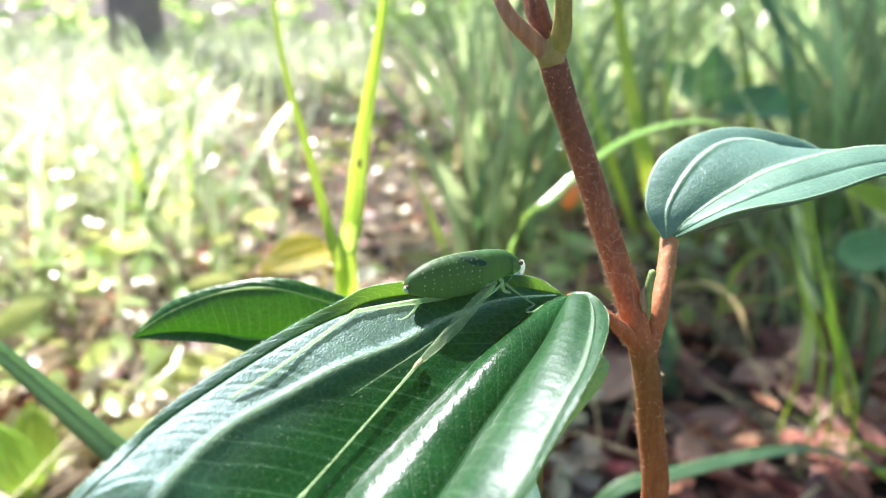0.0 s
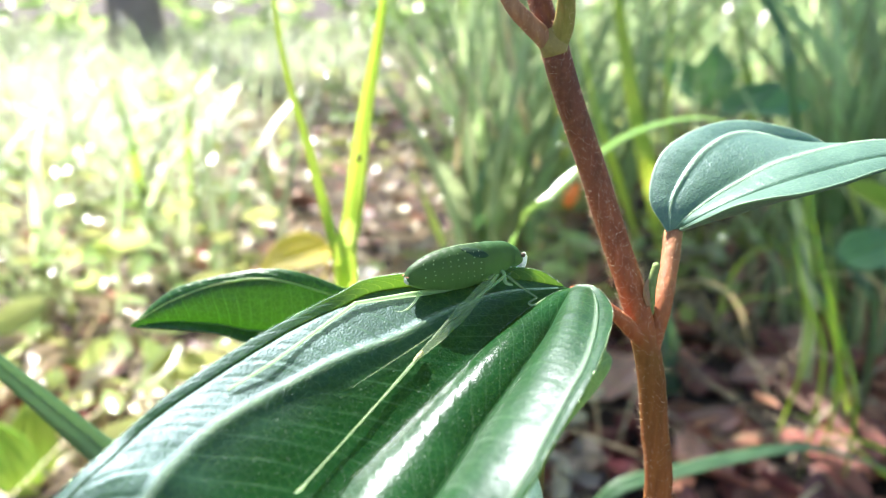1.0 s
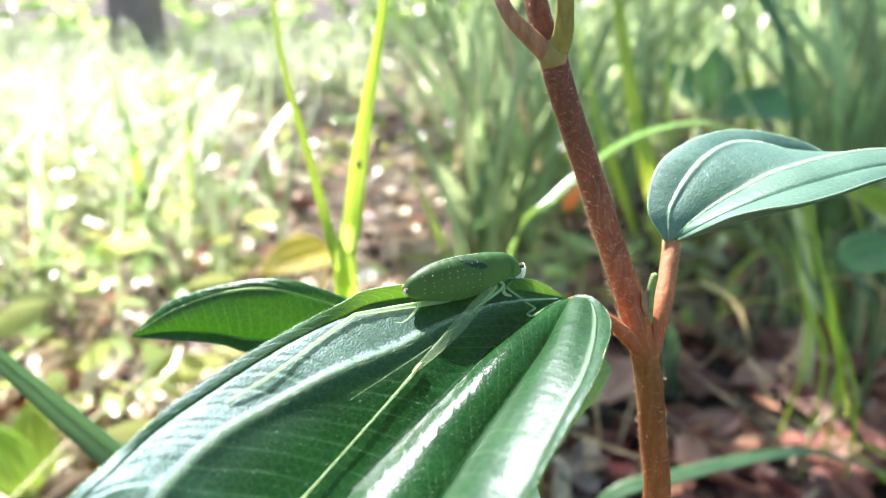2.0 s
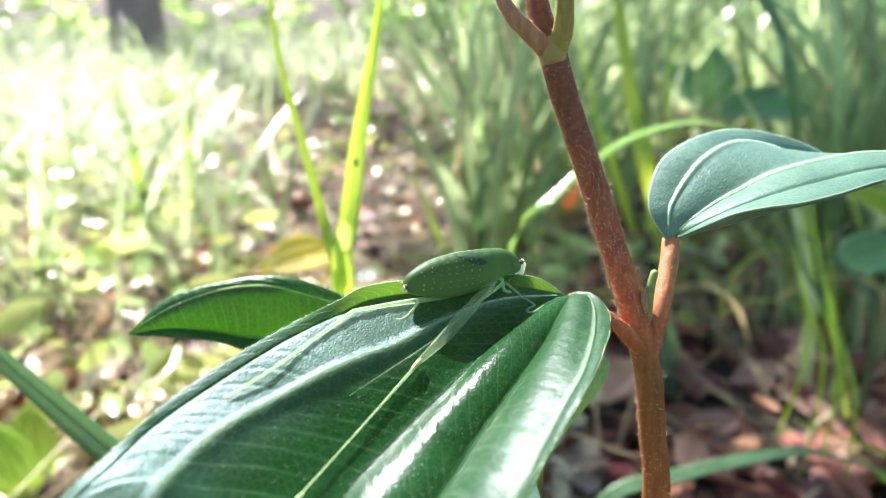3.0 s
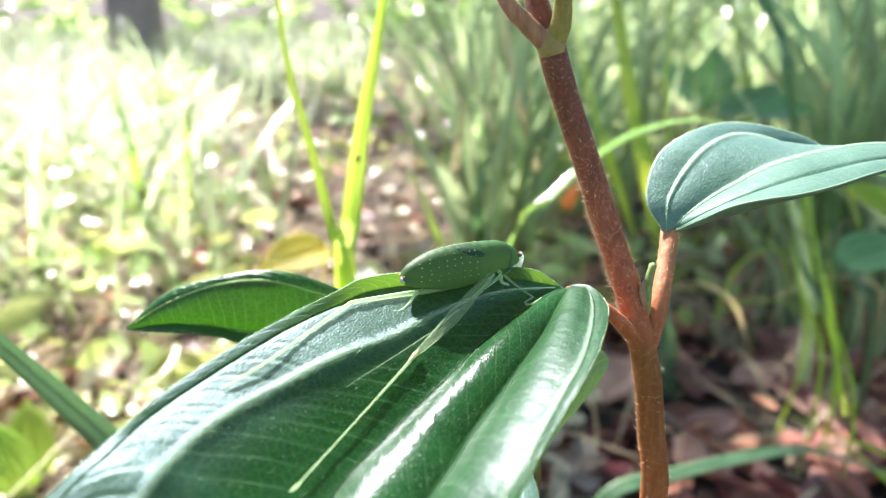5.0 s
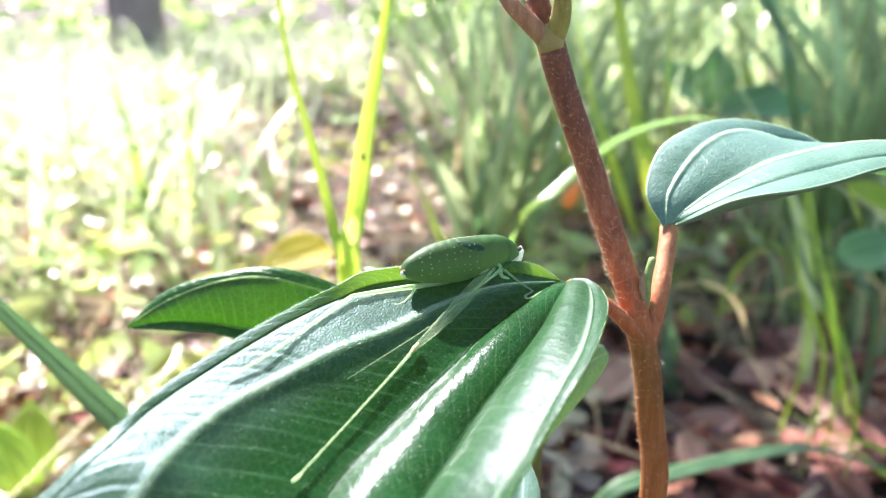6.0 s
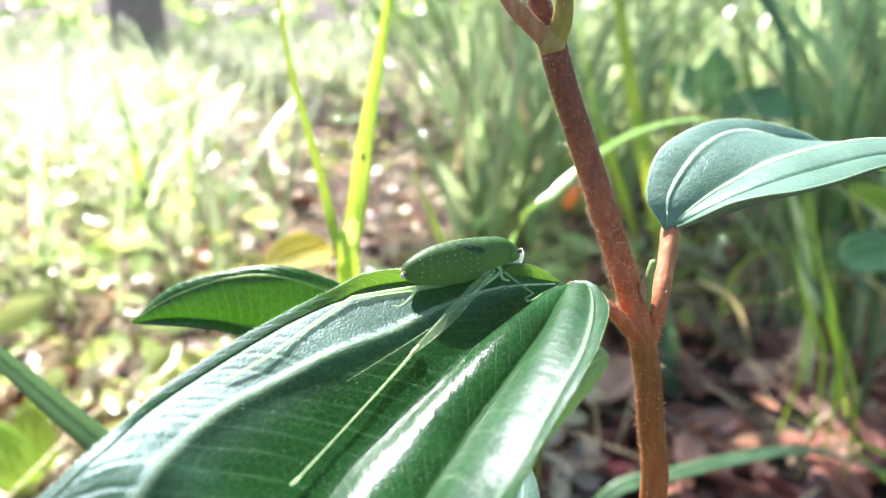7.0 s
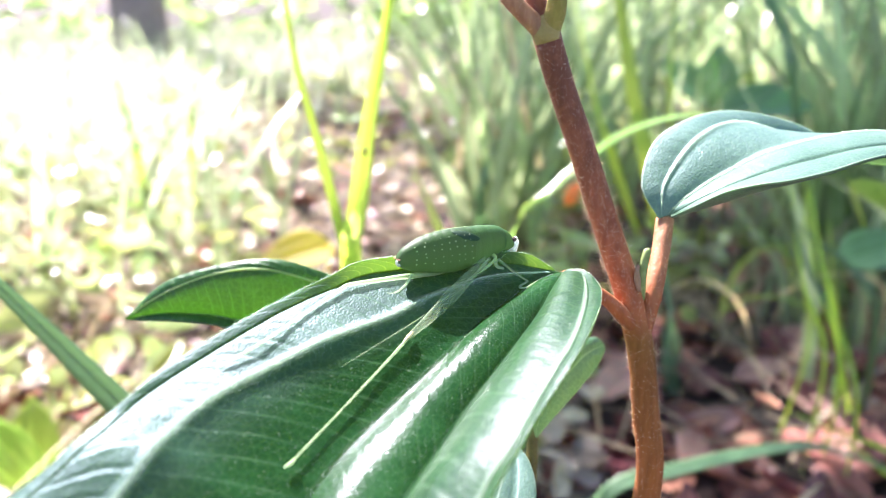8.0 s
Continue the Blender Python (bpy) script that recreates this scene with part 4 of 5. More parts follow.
def tall_place(rng):
    y = 0.95 + 5.0 * rng.rand() ** 1.5
    x = rng.uniform(0.02, 0.9) * (0.4 + y)
    if noise.noise((x * 1.9, y * 1.1, 15.0)) < 0.05:
        return None
    return np.array((x, y, 0.0))


scatter("tall_grass", 2500, tall_place, grass_shape(0.25, 0.75, 0.032, 0.7), M_GRASS_TALL, "tall broad-bladed green grass in half shade", "grass", 28)


# Spread over the wedge that looks white from the camera.
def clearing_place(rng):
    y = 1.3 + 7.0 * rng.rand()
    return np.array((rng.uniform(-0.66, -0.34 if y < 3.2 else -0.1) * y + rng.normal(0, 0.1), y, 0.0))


scatter("bleached_grass", 3800, clearing_place, grass_shape(0.06, 0.3, 0.012, 2.0), M_GLARE_STRAW, "pale grass whose colour stands in for the clearing's glare", "grass", 29)
scatter("grass", 8500, grass_place, grass_shape(0.10, 0.45, 0.015, 1.0), M_GRASS_FIELD, "tall green grass growing among the dead leaves", "grass", 22)
scatter("dry_grass", 4200, straw_place, grass_shape(0.06, 0.25, 0.003, 2.0), M_DRY_GRASS, "thin straw-coloured dry grass", "grass", 23)


def wisp_place(rng):
    y = 0.5 + 1.4 * rng.rand()
    return np.array((rng.uniform(-0.2, 0.85) * (0.25 + y), y, 0.0))


scatter("straw_wisps", 340, wisp_place, grass_shape(0.07, 0.22, 0.003, 3.0), M_DRY_GRASS, "thin arching straw wisps over the dead leaves", "grass", 37)


def weed_place(rng):
    back = behind(rng)
    if back is not None:
        return back
    y = 0.5 + 3.5 * rng.rand() ** 1.3
    x = rng.uniform(-0.95, 0.42) * (0.35 + y) - 0.1
    if noise.noise((x * 2.5, y * 2.5, 9.0)) < -0.05 or math.hypot(x + 0.36, y - 0.52) < 0.06:
        return None
    return np.array((x, y, rng.uniform(0.02, 0.16)))


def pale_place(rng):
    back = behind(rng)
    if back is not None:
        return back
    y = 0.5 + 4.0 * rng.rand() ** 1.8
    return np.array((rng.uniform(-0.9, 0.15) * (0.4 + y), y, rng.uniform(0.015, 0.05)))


scatter("pale_litter", 8000, pale_place, lambda rng: dead_leaf(rng, rng.uniform(0.025, 0.065)), M_PALE_LITTER, "dead leaves with sunlight and glints put into their pale colour", "leaf litter", 36)
scatter("weeds", 6500, weed_place, lambda rng: dead_leaf(rng, rng.uniform(0.03, 0.07)), M_WEED, "low broad-leaved weeds in the sun", "weed", 24)

def hedge_place(rng):
    a = rng.uniform(-3.14, 3.14) if rng.rand() < 0.4 else rng.uniform(-1.0, 1.0)
    d = rng.uniform(7.5, 10)
    if -0.66 < a < -0.1 and rng.rand() < 0.6:       # thinned so that bright sky shows over the clearing
        return None
    return np.array((d * math.sin(a), d * math.cos(a), -0.1 + 3.4 * rng.rand() ** 1.5))


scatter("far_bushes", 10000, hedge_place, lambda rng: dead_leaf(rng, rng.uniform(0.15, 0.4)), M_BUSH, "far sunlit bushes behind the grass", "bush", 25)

# ---- trees ----
# Crowns stand out of view; gap, holes and thick shape where shade falls.
def tree(x, y, radius, height, crown_at, crown_r, leaves, seed, label, gap=(0, 0), holes=(), thick=()):
    rng = np.random.RandomState(seed)
    top = tagged(new("tree"), label, "tree")
    top.location = (x, y, 0)
    trunk = tube("trunk", [(0, 0, -0.1), (0.02, 0, 0.3), (0.1, 0.05, height * 0.5), (0.05, 0.1, height)], [radius * 1.35, radius, radius * 0.8, radius * 0.45], M_BARK, top, count=40, segs=20, wobble=0.05)
    c = np.array(crown_at) - np.array((x, y, 0))
    verts, faces = [], []
    for k in range(7):
        end = c + rng.normal(0, 0.45, 3) * np.array(crown_r)
        start = np.array((0.07, 0.07, height * rng.uniform(0.6, 0.98)))
        tube("limb", [start, (start + end) / 2 + (0, 0, 0.3), end], [radius * 0.35, radius * 0.2, 0.02], M_BARK, top, count=14, segs=8)
    for x2, y2 in thick:                        # clumps added to shade chosen spots on the ground
        for _ in range(22):
            v, f = dead_leaf(rng, rng.uniform(0.12, 0.25))
            k, p = len(verts), np.array((x2 - x, y2 - y, c[2])) + rng.normal(0, 0.13, 3)
            verts += [q + p for q in v]
            faces += [tuple(i + k for i in t) for t in f]
    for _ in range(leaves):
        clump = rng.normal(0, 1, 3)
        clump *= rng.rand() ** 0.45 / np.linalg.norm(clump)
        if noise.noise(Vector(clump * 2.2) + Vector((seed, 0, 0))) < -0.15:
            continue
        p = c + clump * np.array(crown_r)
        if gap[0] < p[1] + y < gap[1] and rng.rand() < 0.7:
            continue
        # Thinned here to let sun onto the far grass.
        if p[1] + y > 4.95 and rng.rand() < 0.8:
            continue
        if any(math.hypot(p[0] + x - a, p[1] + y - b) < r for a, b, r in holes):
            continue
        v, f = dead_leaf(rng, rng.uniform(0.12, 0.3))
        k = len(verts)
        verts += [q + p for q in v]
        faces += [tuple(i + k for i in t) for t in f]
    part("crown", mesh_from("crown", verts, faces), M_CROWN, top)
    return top


tree(-2.21, 5.2, 0.15, 5.0, (-1.3, 5.1, 5.2), (1.15, 1.5, 0.4), 2500, 31, "grey-brown tree trunk with an unseen crown added to cast shade", (4.5, 4.85), ((-1.88, 4.2, 0.16), (-2.03, 4.29, 0.09)), ((-2.2, 4.25), (-2.14, 4.5)))
# Unseen tree, added behind the camera to cut sky light and reflections.
tree(2.6, -2.4, 0.15, 5.2, (1.6, -1.7, 5.6), (2.9, 2.7, 0.8), 3000, 33, "unseen tree added behind the camera to block sky light")
tree(-3.9, 5.6, 0.16, 5.0, (-5.3, 6.2, 5.6), (1.2, 1.2, 0.7), 900, 32, "dark tree trunk at the edge of the clearing")

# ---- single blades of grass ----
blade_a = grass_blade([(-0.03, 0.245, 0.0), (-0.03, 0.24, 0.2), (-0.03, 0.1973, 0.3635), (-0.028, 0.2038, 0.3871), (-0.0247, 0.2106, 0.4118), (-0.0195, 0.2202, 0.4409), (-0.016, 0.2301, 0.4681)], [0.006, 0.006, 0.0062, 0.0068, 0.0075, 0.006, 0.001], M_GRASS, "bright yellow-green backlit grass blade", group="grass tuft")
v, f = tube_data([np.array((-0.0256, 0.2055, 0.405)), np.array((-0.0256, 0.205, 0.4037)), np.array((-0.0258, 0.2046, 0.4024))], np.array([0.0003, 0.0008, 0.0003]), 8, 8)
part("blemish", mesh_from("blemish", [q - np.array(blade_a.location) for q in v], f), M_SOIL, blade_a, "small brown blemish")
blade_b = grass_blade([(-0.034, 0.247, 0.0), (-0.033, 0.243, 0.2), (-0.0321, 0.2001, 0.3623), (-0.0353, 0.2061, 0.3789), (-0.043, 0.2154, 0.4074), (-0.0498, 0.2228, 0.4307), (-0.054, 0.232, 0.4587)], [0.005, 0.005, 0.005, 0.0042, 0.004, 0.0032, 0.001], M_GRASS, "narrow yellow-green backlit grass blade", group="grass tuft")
near_blade = grass_blade([(-0.03, 0.20, 0.0), (-0.04, 0.175, 0.2), (-0.0649, 0.1338, 0.3351), (-0.0772, 0.1339, 0.3502), (-0.0891, 0.136, 0.3616), (-0.1032, 0.1386, 0.3747), (-0.1273, 0.141, 0.3988)], [0.007, 0.008, 0.0095, 0.0095, 0.009, 0.008, 0.001], M_GRASS_DARK, "shaded green grass blade leaning close to the leaf")
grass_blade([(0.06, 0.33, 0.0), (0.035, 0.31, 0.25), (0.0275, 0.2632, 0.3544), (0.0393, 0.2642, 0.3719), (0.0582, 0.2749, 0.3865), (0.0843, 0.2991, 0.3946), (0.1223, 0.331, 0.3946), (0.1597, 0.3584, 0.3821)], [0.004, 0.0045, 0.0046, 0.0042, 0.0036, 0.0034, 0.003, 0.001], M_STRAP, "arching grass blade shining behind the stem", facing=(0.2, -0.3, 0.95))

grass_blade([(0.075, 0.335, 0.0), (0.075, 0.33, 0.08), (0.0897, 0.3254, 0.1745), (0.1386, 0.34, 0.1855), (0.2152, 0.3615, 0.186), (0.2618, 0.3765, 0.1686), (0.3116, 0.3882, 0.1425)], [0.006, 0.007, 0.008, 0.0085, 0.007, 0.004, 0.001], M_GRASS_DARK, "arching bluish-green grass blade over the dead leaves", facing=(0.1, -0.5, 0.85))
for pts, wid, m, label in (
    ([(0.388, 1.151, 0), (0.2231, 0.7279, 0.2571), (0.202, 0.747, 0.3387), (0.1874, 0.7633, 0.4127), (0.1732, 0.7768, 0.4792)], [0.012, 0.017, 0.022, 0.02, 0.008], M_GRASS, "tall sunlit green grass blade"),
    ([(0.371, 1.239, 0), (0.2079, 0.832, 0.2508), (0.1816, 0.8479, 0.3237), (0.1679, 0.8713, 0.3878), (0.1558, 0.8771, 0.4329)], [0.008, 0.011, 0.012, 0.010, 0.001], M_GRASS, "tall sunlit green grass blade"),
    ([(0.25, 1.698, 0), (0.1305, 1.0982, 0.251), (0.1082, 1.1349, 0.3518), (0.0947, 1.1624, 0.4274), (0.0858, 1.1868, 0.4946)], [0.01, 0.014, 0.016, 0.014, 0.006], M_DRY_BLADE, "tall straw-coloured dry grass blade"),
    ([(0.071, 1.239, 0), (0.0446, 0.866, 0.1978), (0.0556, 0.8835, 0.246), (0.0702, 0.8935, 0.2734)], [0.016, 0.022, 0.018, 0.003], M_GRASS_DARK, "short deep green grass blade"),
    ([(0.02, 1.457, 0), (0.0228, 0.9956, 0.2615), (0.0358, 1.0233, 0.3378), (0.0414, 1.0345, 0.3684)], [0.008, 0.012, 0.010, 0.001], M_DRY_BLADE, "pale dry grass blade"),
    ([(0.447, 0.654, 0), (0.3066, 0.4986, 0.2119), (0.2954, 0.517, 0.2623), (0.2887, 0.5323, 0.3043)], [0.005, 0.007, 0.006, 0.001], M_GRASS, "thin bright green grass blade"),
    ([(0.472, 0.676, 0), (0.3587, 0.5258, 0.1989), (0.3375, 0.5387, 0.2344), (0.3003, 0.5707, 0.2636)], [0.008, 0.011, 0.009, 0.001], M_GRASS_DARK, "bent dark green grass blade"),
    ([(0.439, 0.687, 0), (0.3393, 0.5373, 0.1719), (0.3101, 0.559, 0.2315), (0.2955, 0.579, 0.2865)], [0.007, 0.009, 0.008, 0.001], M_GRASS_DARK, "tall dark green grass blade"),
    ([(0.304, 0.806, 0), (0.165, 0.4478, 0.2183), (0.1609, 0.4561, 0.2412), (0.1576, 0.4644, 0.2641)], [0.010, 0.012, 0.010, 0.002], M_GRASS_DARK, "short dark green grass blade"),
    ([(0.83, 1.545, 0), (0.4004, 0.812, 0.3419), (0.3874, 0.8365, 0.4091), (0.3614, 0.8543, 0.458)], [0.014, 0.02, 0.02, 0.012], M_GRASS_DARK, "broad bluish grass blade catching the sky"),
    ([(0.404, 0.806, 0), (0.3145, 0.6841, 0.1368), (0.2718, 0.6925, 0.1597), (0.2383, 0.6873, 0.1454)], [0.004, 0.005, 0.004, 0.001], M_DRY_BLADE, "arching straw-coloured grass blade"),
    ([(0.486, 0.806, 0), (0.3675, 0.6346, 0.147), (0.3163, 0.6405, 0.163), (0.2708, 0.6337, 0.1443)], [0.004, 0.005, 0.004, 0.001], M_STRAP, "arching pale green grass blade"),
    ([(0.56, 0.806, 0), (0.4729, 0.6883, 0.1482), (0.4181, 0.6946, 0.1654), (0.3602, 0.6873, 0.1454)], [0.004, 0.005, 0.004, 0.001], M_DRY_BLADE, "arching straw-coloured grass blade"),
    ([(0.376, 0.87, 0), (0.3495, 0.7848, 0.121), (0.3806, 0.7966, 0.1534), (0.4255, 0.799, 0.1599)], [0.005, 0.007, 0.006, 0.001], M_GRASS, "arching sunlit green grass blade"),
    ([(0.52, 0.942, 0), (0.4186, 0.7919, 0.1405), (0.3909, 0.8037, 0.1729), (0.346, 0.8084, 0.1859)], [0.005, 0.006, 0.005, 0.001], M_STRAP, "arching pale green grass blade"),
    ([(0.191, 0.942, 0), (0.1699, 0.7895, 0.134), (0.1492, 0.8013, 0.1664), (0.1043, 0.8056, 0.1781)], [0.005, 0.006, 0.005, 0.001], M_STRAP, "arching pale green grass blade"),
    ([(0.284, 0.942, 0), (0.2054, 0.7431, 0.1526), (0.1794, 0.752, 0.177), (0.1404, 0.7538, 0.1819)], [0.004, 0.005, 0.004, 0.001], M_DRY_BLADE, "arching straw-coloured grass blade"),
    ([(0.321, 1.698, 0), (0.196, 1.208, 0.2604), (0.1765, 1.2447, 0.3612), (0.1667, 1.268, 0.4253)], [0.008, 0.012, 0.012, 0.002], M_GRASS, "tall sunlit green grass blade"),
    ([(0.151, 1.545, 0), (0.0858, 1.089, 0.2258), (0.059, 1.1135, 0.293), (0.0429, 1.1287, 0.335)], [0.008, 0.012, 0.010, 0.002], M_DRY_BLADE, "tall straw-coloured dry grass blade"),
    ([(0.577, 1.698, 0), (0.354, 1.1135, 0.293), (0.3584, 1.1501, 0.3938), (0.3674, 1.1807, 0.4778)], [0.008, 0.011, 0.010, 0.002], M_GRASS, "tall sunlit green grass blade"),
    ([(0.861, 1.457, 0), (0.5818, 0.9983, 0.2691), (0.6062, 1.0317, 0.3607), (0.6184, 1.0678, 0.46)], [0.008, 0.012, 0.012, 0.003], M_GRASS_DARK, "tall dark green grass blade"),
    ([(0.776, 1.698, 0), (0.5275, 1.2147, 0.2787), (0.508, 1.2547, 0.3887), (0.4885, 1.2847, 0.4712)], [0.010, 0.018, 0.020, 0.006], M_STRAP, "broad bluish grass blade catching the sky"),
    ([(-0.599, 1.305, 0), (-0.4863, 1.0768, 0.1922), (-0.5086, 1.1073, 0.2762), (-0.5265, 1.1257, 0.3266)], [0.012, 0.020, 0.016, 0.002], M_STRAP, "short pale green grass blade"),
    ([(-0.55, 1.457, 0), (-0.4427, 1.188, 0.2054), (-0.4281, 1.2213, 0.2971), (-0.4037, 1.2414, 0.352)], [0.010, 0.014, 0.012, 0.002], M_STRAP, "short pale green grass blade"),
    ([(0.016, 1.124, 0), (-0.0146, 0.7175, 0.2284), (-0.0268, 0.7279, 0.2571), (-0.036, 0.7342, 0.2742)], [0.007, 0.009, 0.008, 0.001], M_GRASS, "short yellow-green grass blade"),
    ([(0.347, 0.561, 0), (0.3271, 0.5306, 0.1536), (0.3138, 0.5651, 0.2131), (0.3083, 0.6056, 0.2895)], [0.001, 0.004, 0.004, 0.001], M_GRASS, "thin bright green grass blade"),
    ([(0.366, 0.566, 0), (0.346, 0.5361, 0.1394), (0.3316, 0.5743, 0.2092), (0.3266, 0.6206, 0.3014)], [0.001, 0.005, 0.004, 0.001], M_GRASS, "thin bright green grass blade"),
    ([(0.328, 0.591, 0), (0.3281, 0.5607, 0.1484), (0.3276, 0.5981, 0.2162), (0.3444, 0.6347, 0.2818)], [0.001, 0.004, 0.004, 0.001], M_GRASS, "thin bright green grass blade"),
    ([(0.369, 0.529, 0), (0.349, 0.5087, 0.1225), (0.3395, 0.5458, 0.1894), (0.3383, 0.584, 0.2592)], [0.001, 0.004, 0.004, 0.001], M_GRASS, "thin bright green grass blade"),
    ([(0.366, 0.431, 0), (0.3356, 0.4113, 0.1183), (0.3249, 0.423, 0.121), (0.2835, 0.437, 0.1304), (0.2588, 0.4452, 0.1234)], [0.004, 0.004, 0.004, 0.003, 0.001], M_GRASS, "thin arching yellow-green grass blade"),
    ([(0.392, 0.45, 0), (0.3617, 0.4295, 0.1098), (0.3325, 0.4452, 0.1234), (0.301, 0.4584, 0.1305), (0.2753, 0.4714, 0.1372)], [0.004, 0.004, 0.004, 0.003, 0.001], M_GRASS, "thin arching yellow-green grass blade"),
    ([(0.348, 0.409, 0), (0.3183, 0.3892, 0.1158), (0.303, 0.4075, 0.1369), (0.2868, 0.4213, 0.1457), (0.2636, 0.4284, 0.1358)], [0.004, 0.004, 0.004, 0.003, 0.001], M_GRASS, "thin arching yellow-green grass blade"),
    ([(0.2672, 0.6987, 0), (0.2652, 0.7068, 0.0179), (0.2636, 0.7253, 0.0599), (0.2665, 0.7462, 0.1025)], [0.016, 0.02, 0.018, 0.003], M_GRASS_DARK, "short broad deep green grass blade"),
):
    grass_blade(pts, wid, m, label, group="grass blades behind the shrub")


def weed_leaf(points, width, material, label, up=(0, -0.5, 0.85), stalk=1.0):
    """A broad leaf of a low plant, on its own stalk from the ground (first point) to its tip (last)."""
    base = np.array(points[0])
    mm = [(np.array(p) - base) * 1000 for p in points]
    top = tagged(new("weed"), label, "weed")
    top.location = base
    tube("stalk", mm[:2], [w * stalk for w in (1.6, 1.2)], M_STEM_GREEN if stalk < 1 else material, top, "", 0.001, count=12, segs=8)
    way = Vector(mm[2] - mm[1])
    me, _, _ = loft(plain_leaf(mm[1], way, up, way.length, width * 1000, 0.3, 0.12), (1.0, 1.6, 1.6, 1.0), 40, 8, 0.3, 0.5)
    part("leaf", me, material, top)
    return top


weed_leaf([(-0.196, 0.983, 0), (-0.1003, 0.5828, 0.2384), (-0.1551, 0.5403, 0.2388)], 0.045, M_YELLOW, "yellowing broad leaf low on the ground")
weed_leaf([(1.102, 2.867, 0), (0.8123, 2.1169, 0.1262), (0.6502, 2.1695, 0.2705)], 0.16, M_WEED_LEAF, "broad blue-green weed leaf standing upright")
weed_leaf([(1.171, 2.867, 0), (0.8157, 2.1228, 0.1423), (0.8259, 2.187, 0.3186)], 0.12, M_WEED_LEAF, "broad green weed leaf standing upright")
weed_leaf([(0.847, 1.698, 0), (0.3159, 0.8031, 0.3175), (0.3907, 0.8187, 0.3603)], 0.035, M_WEED_LEAF, "narrow green weed leaf shining on top")
weed_leaf([(0.85, 1.644, 0), (0.3847, 0.906, 0.3078), (0.4798, 0.911, 0.3215)], 0.06, M_WEED_LEAF, "dark green weed leaf in shade")
weed_leaf([(-0.393, 0.528, 0), (-0.3597, 0.5121, 0.0443), (-0.3748, 0.5363, 0.1106)], 0.045, M_WEED_YOUNG, "young yellow-green weed leaf in the sun")
weed_leaf([(-0.314, 0.528, 0), (-0.353, 0.4906, 0.0437), (-0.4017, 0.514, 0.1078)], 0.04, M_WEED_YOUNG, "young yellow-green weed leaf in the sun")
weed_leaf([(0.775, 1.179, 0), (0.2618, 0.4367, 0.3342), (0.2921, 0.3995, 0.3195)], 0.022, M_WEED_YOUNG, "small yellow-green drooping leaf")
weed_leaf([(0.547, 0.837, 0), (0.3959, 0.6521, 0.1951), (0.4755, 0.6619, 0.2218)], 0.05, M_WEED_LEAF, "dark bluish weed leaf")

weed_leaf([(0.16, 0.75, 0), (0.0913, 0.4986, 0.2995), (0.1006, 0.5054, 0.3182)], 0.010, M_ORANGE, "small orange withered leaf on a thin stalk", stalk=0.4)


def dry_leaf(place, size, turn, tilt, curl, label):
    """A curled dead leaf with its midrib, lying on the ground."""
    way = Vector((math.cos(turn), math.sin(turn), math.sin(tilt)))
    me, grid, _ = loft(plain_leaf((0, 0, 0), way, (0.1, -0.25, 1), size * 1000, size * 480, curl, -0.15), (1.0, 1.5, 1.5, 1.0), 36, 8, 0.4, 0.5)
    ob = part("dry_leaf", me, M_DRY_LEAF, None, at=Vector(place) + Vector((0, 0, 0.02)))
    tube("midrib", grid[16][1:-2] * 1000, [0.9, 0.7, 0.3], M_DRY_LEAF, ob, "", 0.001, count=20, segs=6)
    return tagged(ob, label, "dead leaf", "dry leaves on the ground")


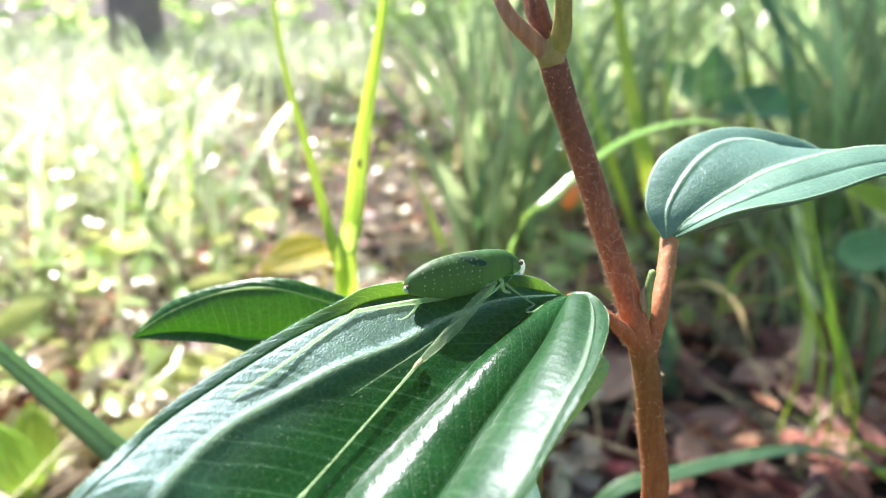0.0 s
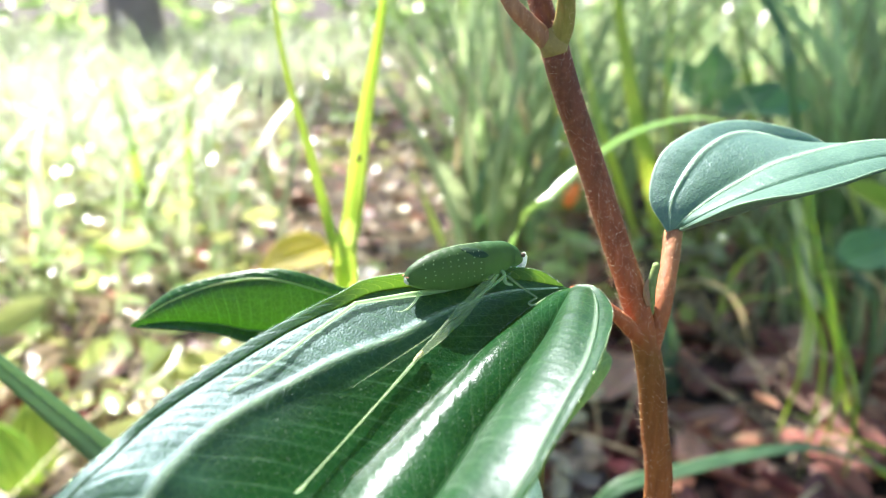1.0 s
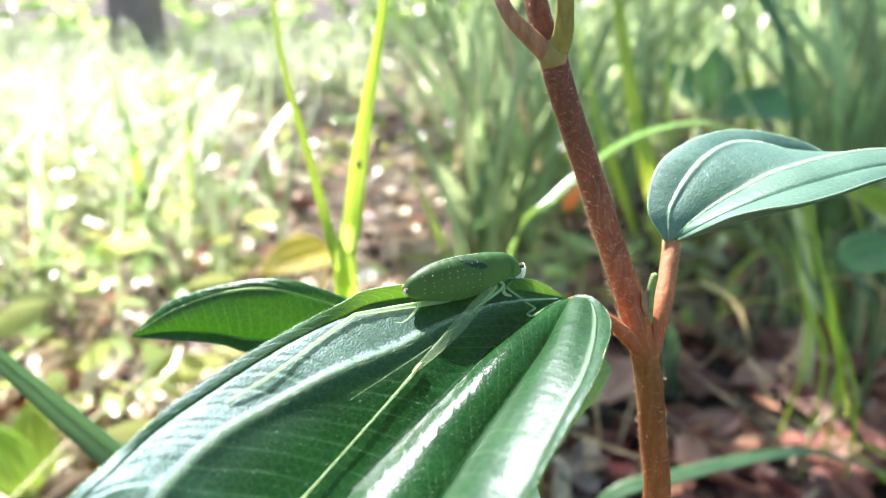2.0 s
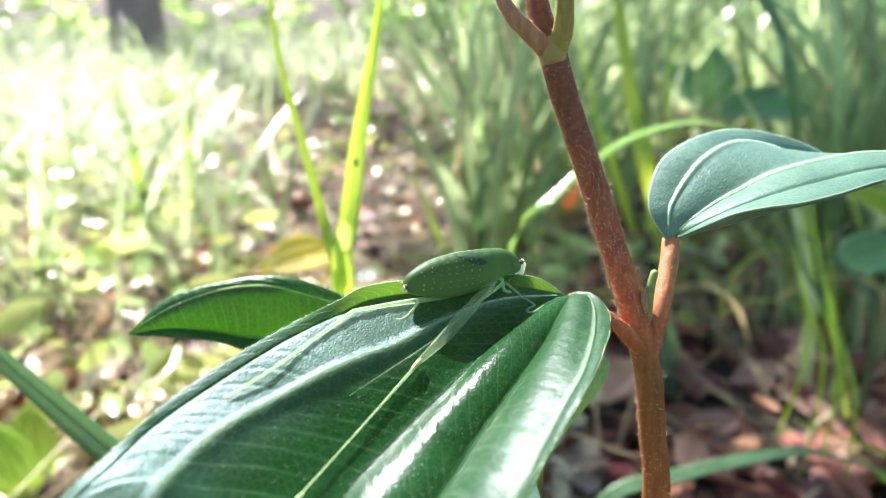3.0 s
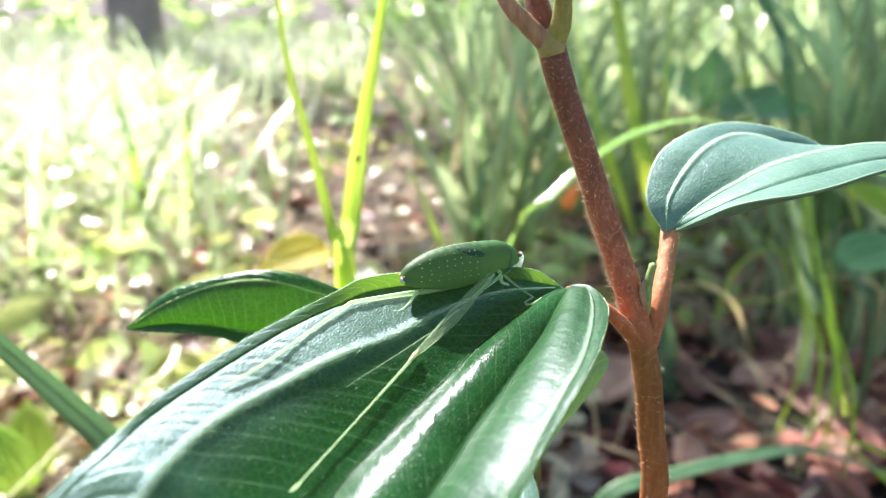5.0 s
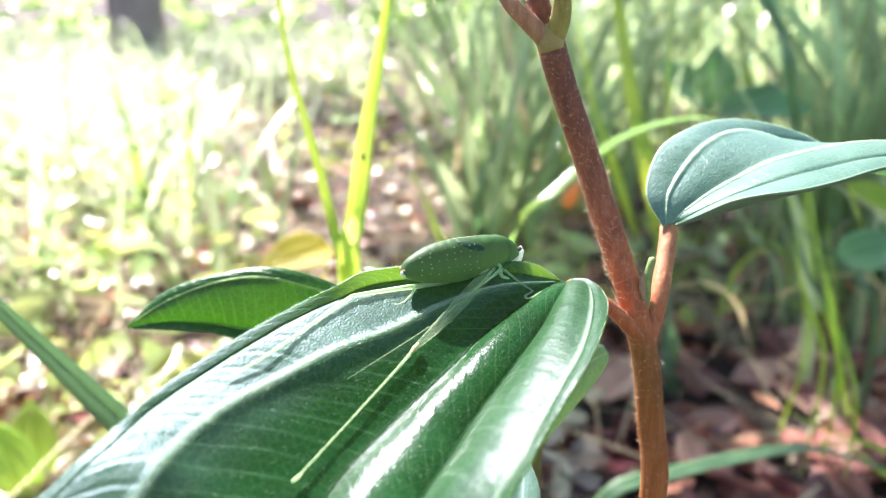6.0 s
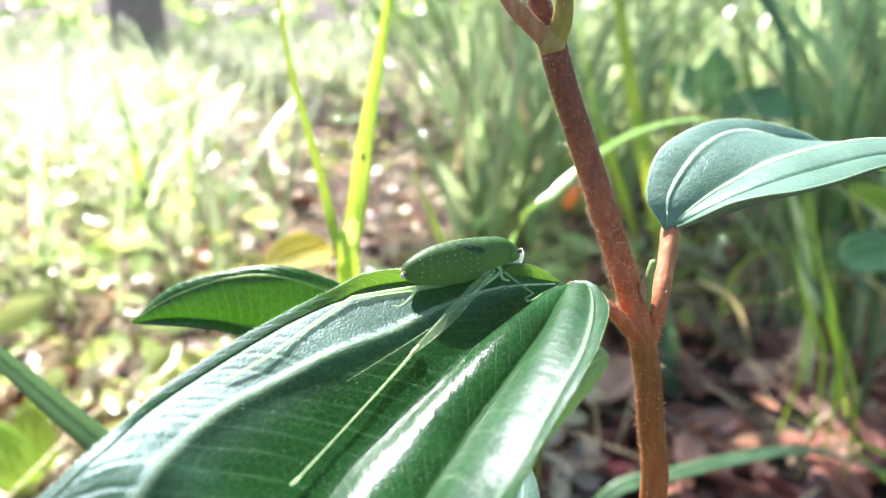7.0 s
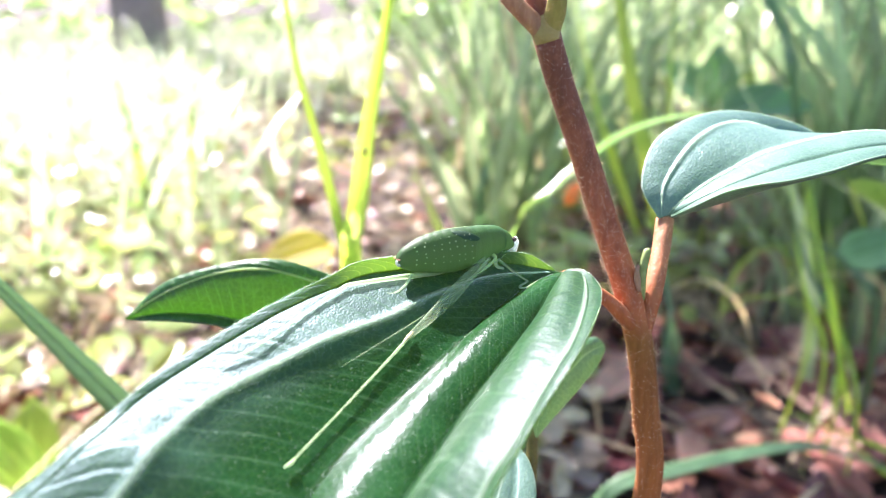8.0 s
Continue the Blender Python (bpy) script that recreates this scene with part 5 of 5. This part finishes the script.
for px, size, turn, tilt, curl, label in (
    ((0.171, 0.676, 0), 0.085, 0.7, 0.25, 0.5, "curled tan dead leaf lit from the side"),
    ((0.247, 0.613, 0), 0.075, 0.3, 0.05, 0.3, "flat pinkish dead leaf"),
    ((0.233, 0.551, 0), 0.065, 1.2, 0.1, 0.4, "flat pinkish dead leaf"),
    ((0.273, 0.543, 0), 0.07, 2.2, 0.0, 0.3, "small mauve dead leaf"),
    ((0.343, 0.723, 0), 0.07, 0.1, 0.15, 0.5, "curled mauve dead leaf"),
    ((0.234, 0.723, 0), 0.06, 2.6, 0.2, 0.6, "curled brown dead leaf"),
    ((0.128, 0.577, 0), 0.07, 1.9, 0.1, 0.4, "flat pinkish dead leaf"),
    ((-0.222, 2.186, 0), 0.14, 0.5, 0.3, 0.5, "large grey-tan dead leaf lying in the sun"),
    ((-0.205, 1.698, 0), 0.12, 2.8, 0.2, 0.4, "large grey-tan dead leaf lying in the sun"),
    ((-0.468, 0.942, 0), 0.09, 2.7, 0.1, 0.4, "reddish dead leaf in the sun"),
    ((0.426, 0.806, 0), 0.08, 0.4, 0.05, 0.2, "curled brown dead leaf"),
    ((0.397, 0.654, 0), 0.075, 1.4, 0.1, 0.4, "flat pinkish dead leaf"),
    ((0.485, 0.723, 0), 0.08, 2.5, 0.15, 0.4, "curled mauve dead leaf"),
    ((0.344, 0.568, 0), 0.07, 0.2, 0.1, 0.3, "flat pinkish dead leaf"),
    ((0.432, 0.595, 0), 0.075, 2.0, 0.1, 0.4, "small mauve dead leaf"),
):
    dry_leaf(px, size, turn, tilt, curl, label)


def swing(ob, rows, degrees_per_step):
    """A slow sway about the root: rows of seconds and steps to the right."""
    x, y, z = ob.location
    walk(ob, [(t, pose(x, y, z, 0, a * degrees_per_step, 0)) for t, a in rows])


def motions():
    swing(blade_a, ((0, 2), (0.5, 1), (1, 2), (1.5, 3), (3, -4), (3.5, 0), (4, 2), (4.5, 1), (6, 11), (6.5, 6), (7, 10), (7.5, 12), (8, 15)), 0.0229)
    swing(blade_b, ((0, 0), (0.5, 0), (1, 1), (1.5, 1), (3, -5), (3.5, 0), (4, 0), (4.5, 8), (6, 10), (6.5, 4), (7, 9), (7.5, 16), (8, 21)), 0.0229)
    x, y, z = near_blade.location
    leans = ((0, 1.2), (0.5, 0.0), (1, -0.1), (1.5, 0.7), (3, 0.9), (3.5, 0.0), (4, -0.4), (4.5, 0.9), (5.2, 2.2), (6, 4.0), (6.5, 0.5), (7, 0.3), (7.5, 0.5), (8, 5.0))
    walk(near_blade, [(t, pose(x, y, z + 0.24, 0, a, 0) @ pose(0, 0, -0.24)) for t, a in leans])
    x, y, z = STALK_END / 1000
    lifts = ((0, 1.6), (0.5, 0.3), (1, 1.0), (1.5, 2.0), (3, 0), (3.5, 0), (4, 0), (4.5, 0.8), (6, -0.4), (6.5, 1.6), (7, 1.1), (7.5, 4.8), (8, 0.3))
    walk(right_leaf, [(t, pose(x, y, z, 0, -a, 0)) for t, a in lifts])
    x, y, z = HINGE / 1000
    sway = ((0, -3, -7), (0.5, -3, -5), (1, 3, 4), (1.5, 3, 1), (3, -1, -1), (3.5, 0, 0), (4, 13, 13), (4.5, 6, 5), (6, -4, -8), (6.5, 9, 7), (7, 7, 2), (7.5, 2, 0), (8, -3, -8))
    walk(back_leaf, [(t, pose(x + a * 0.0001, y, z, 0, b * 0.122, 0)) for t, a, b in sway])


motions()
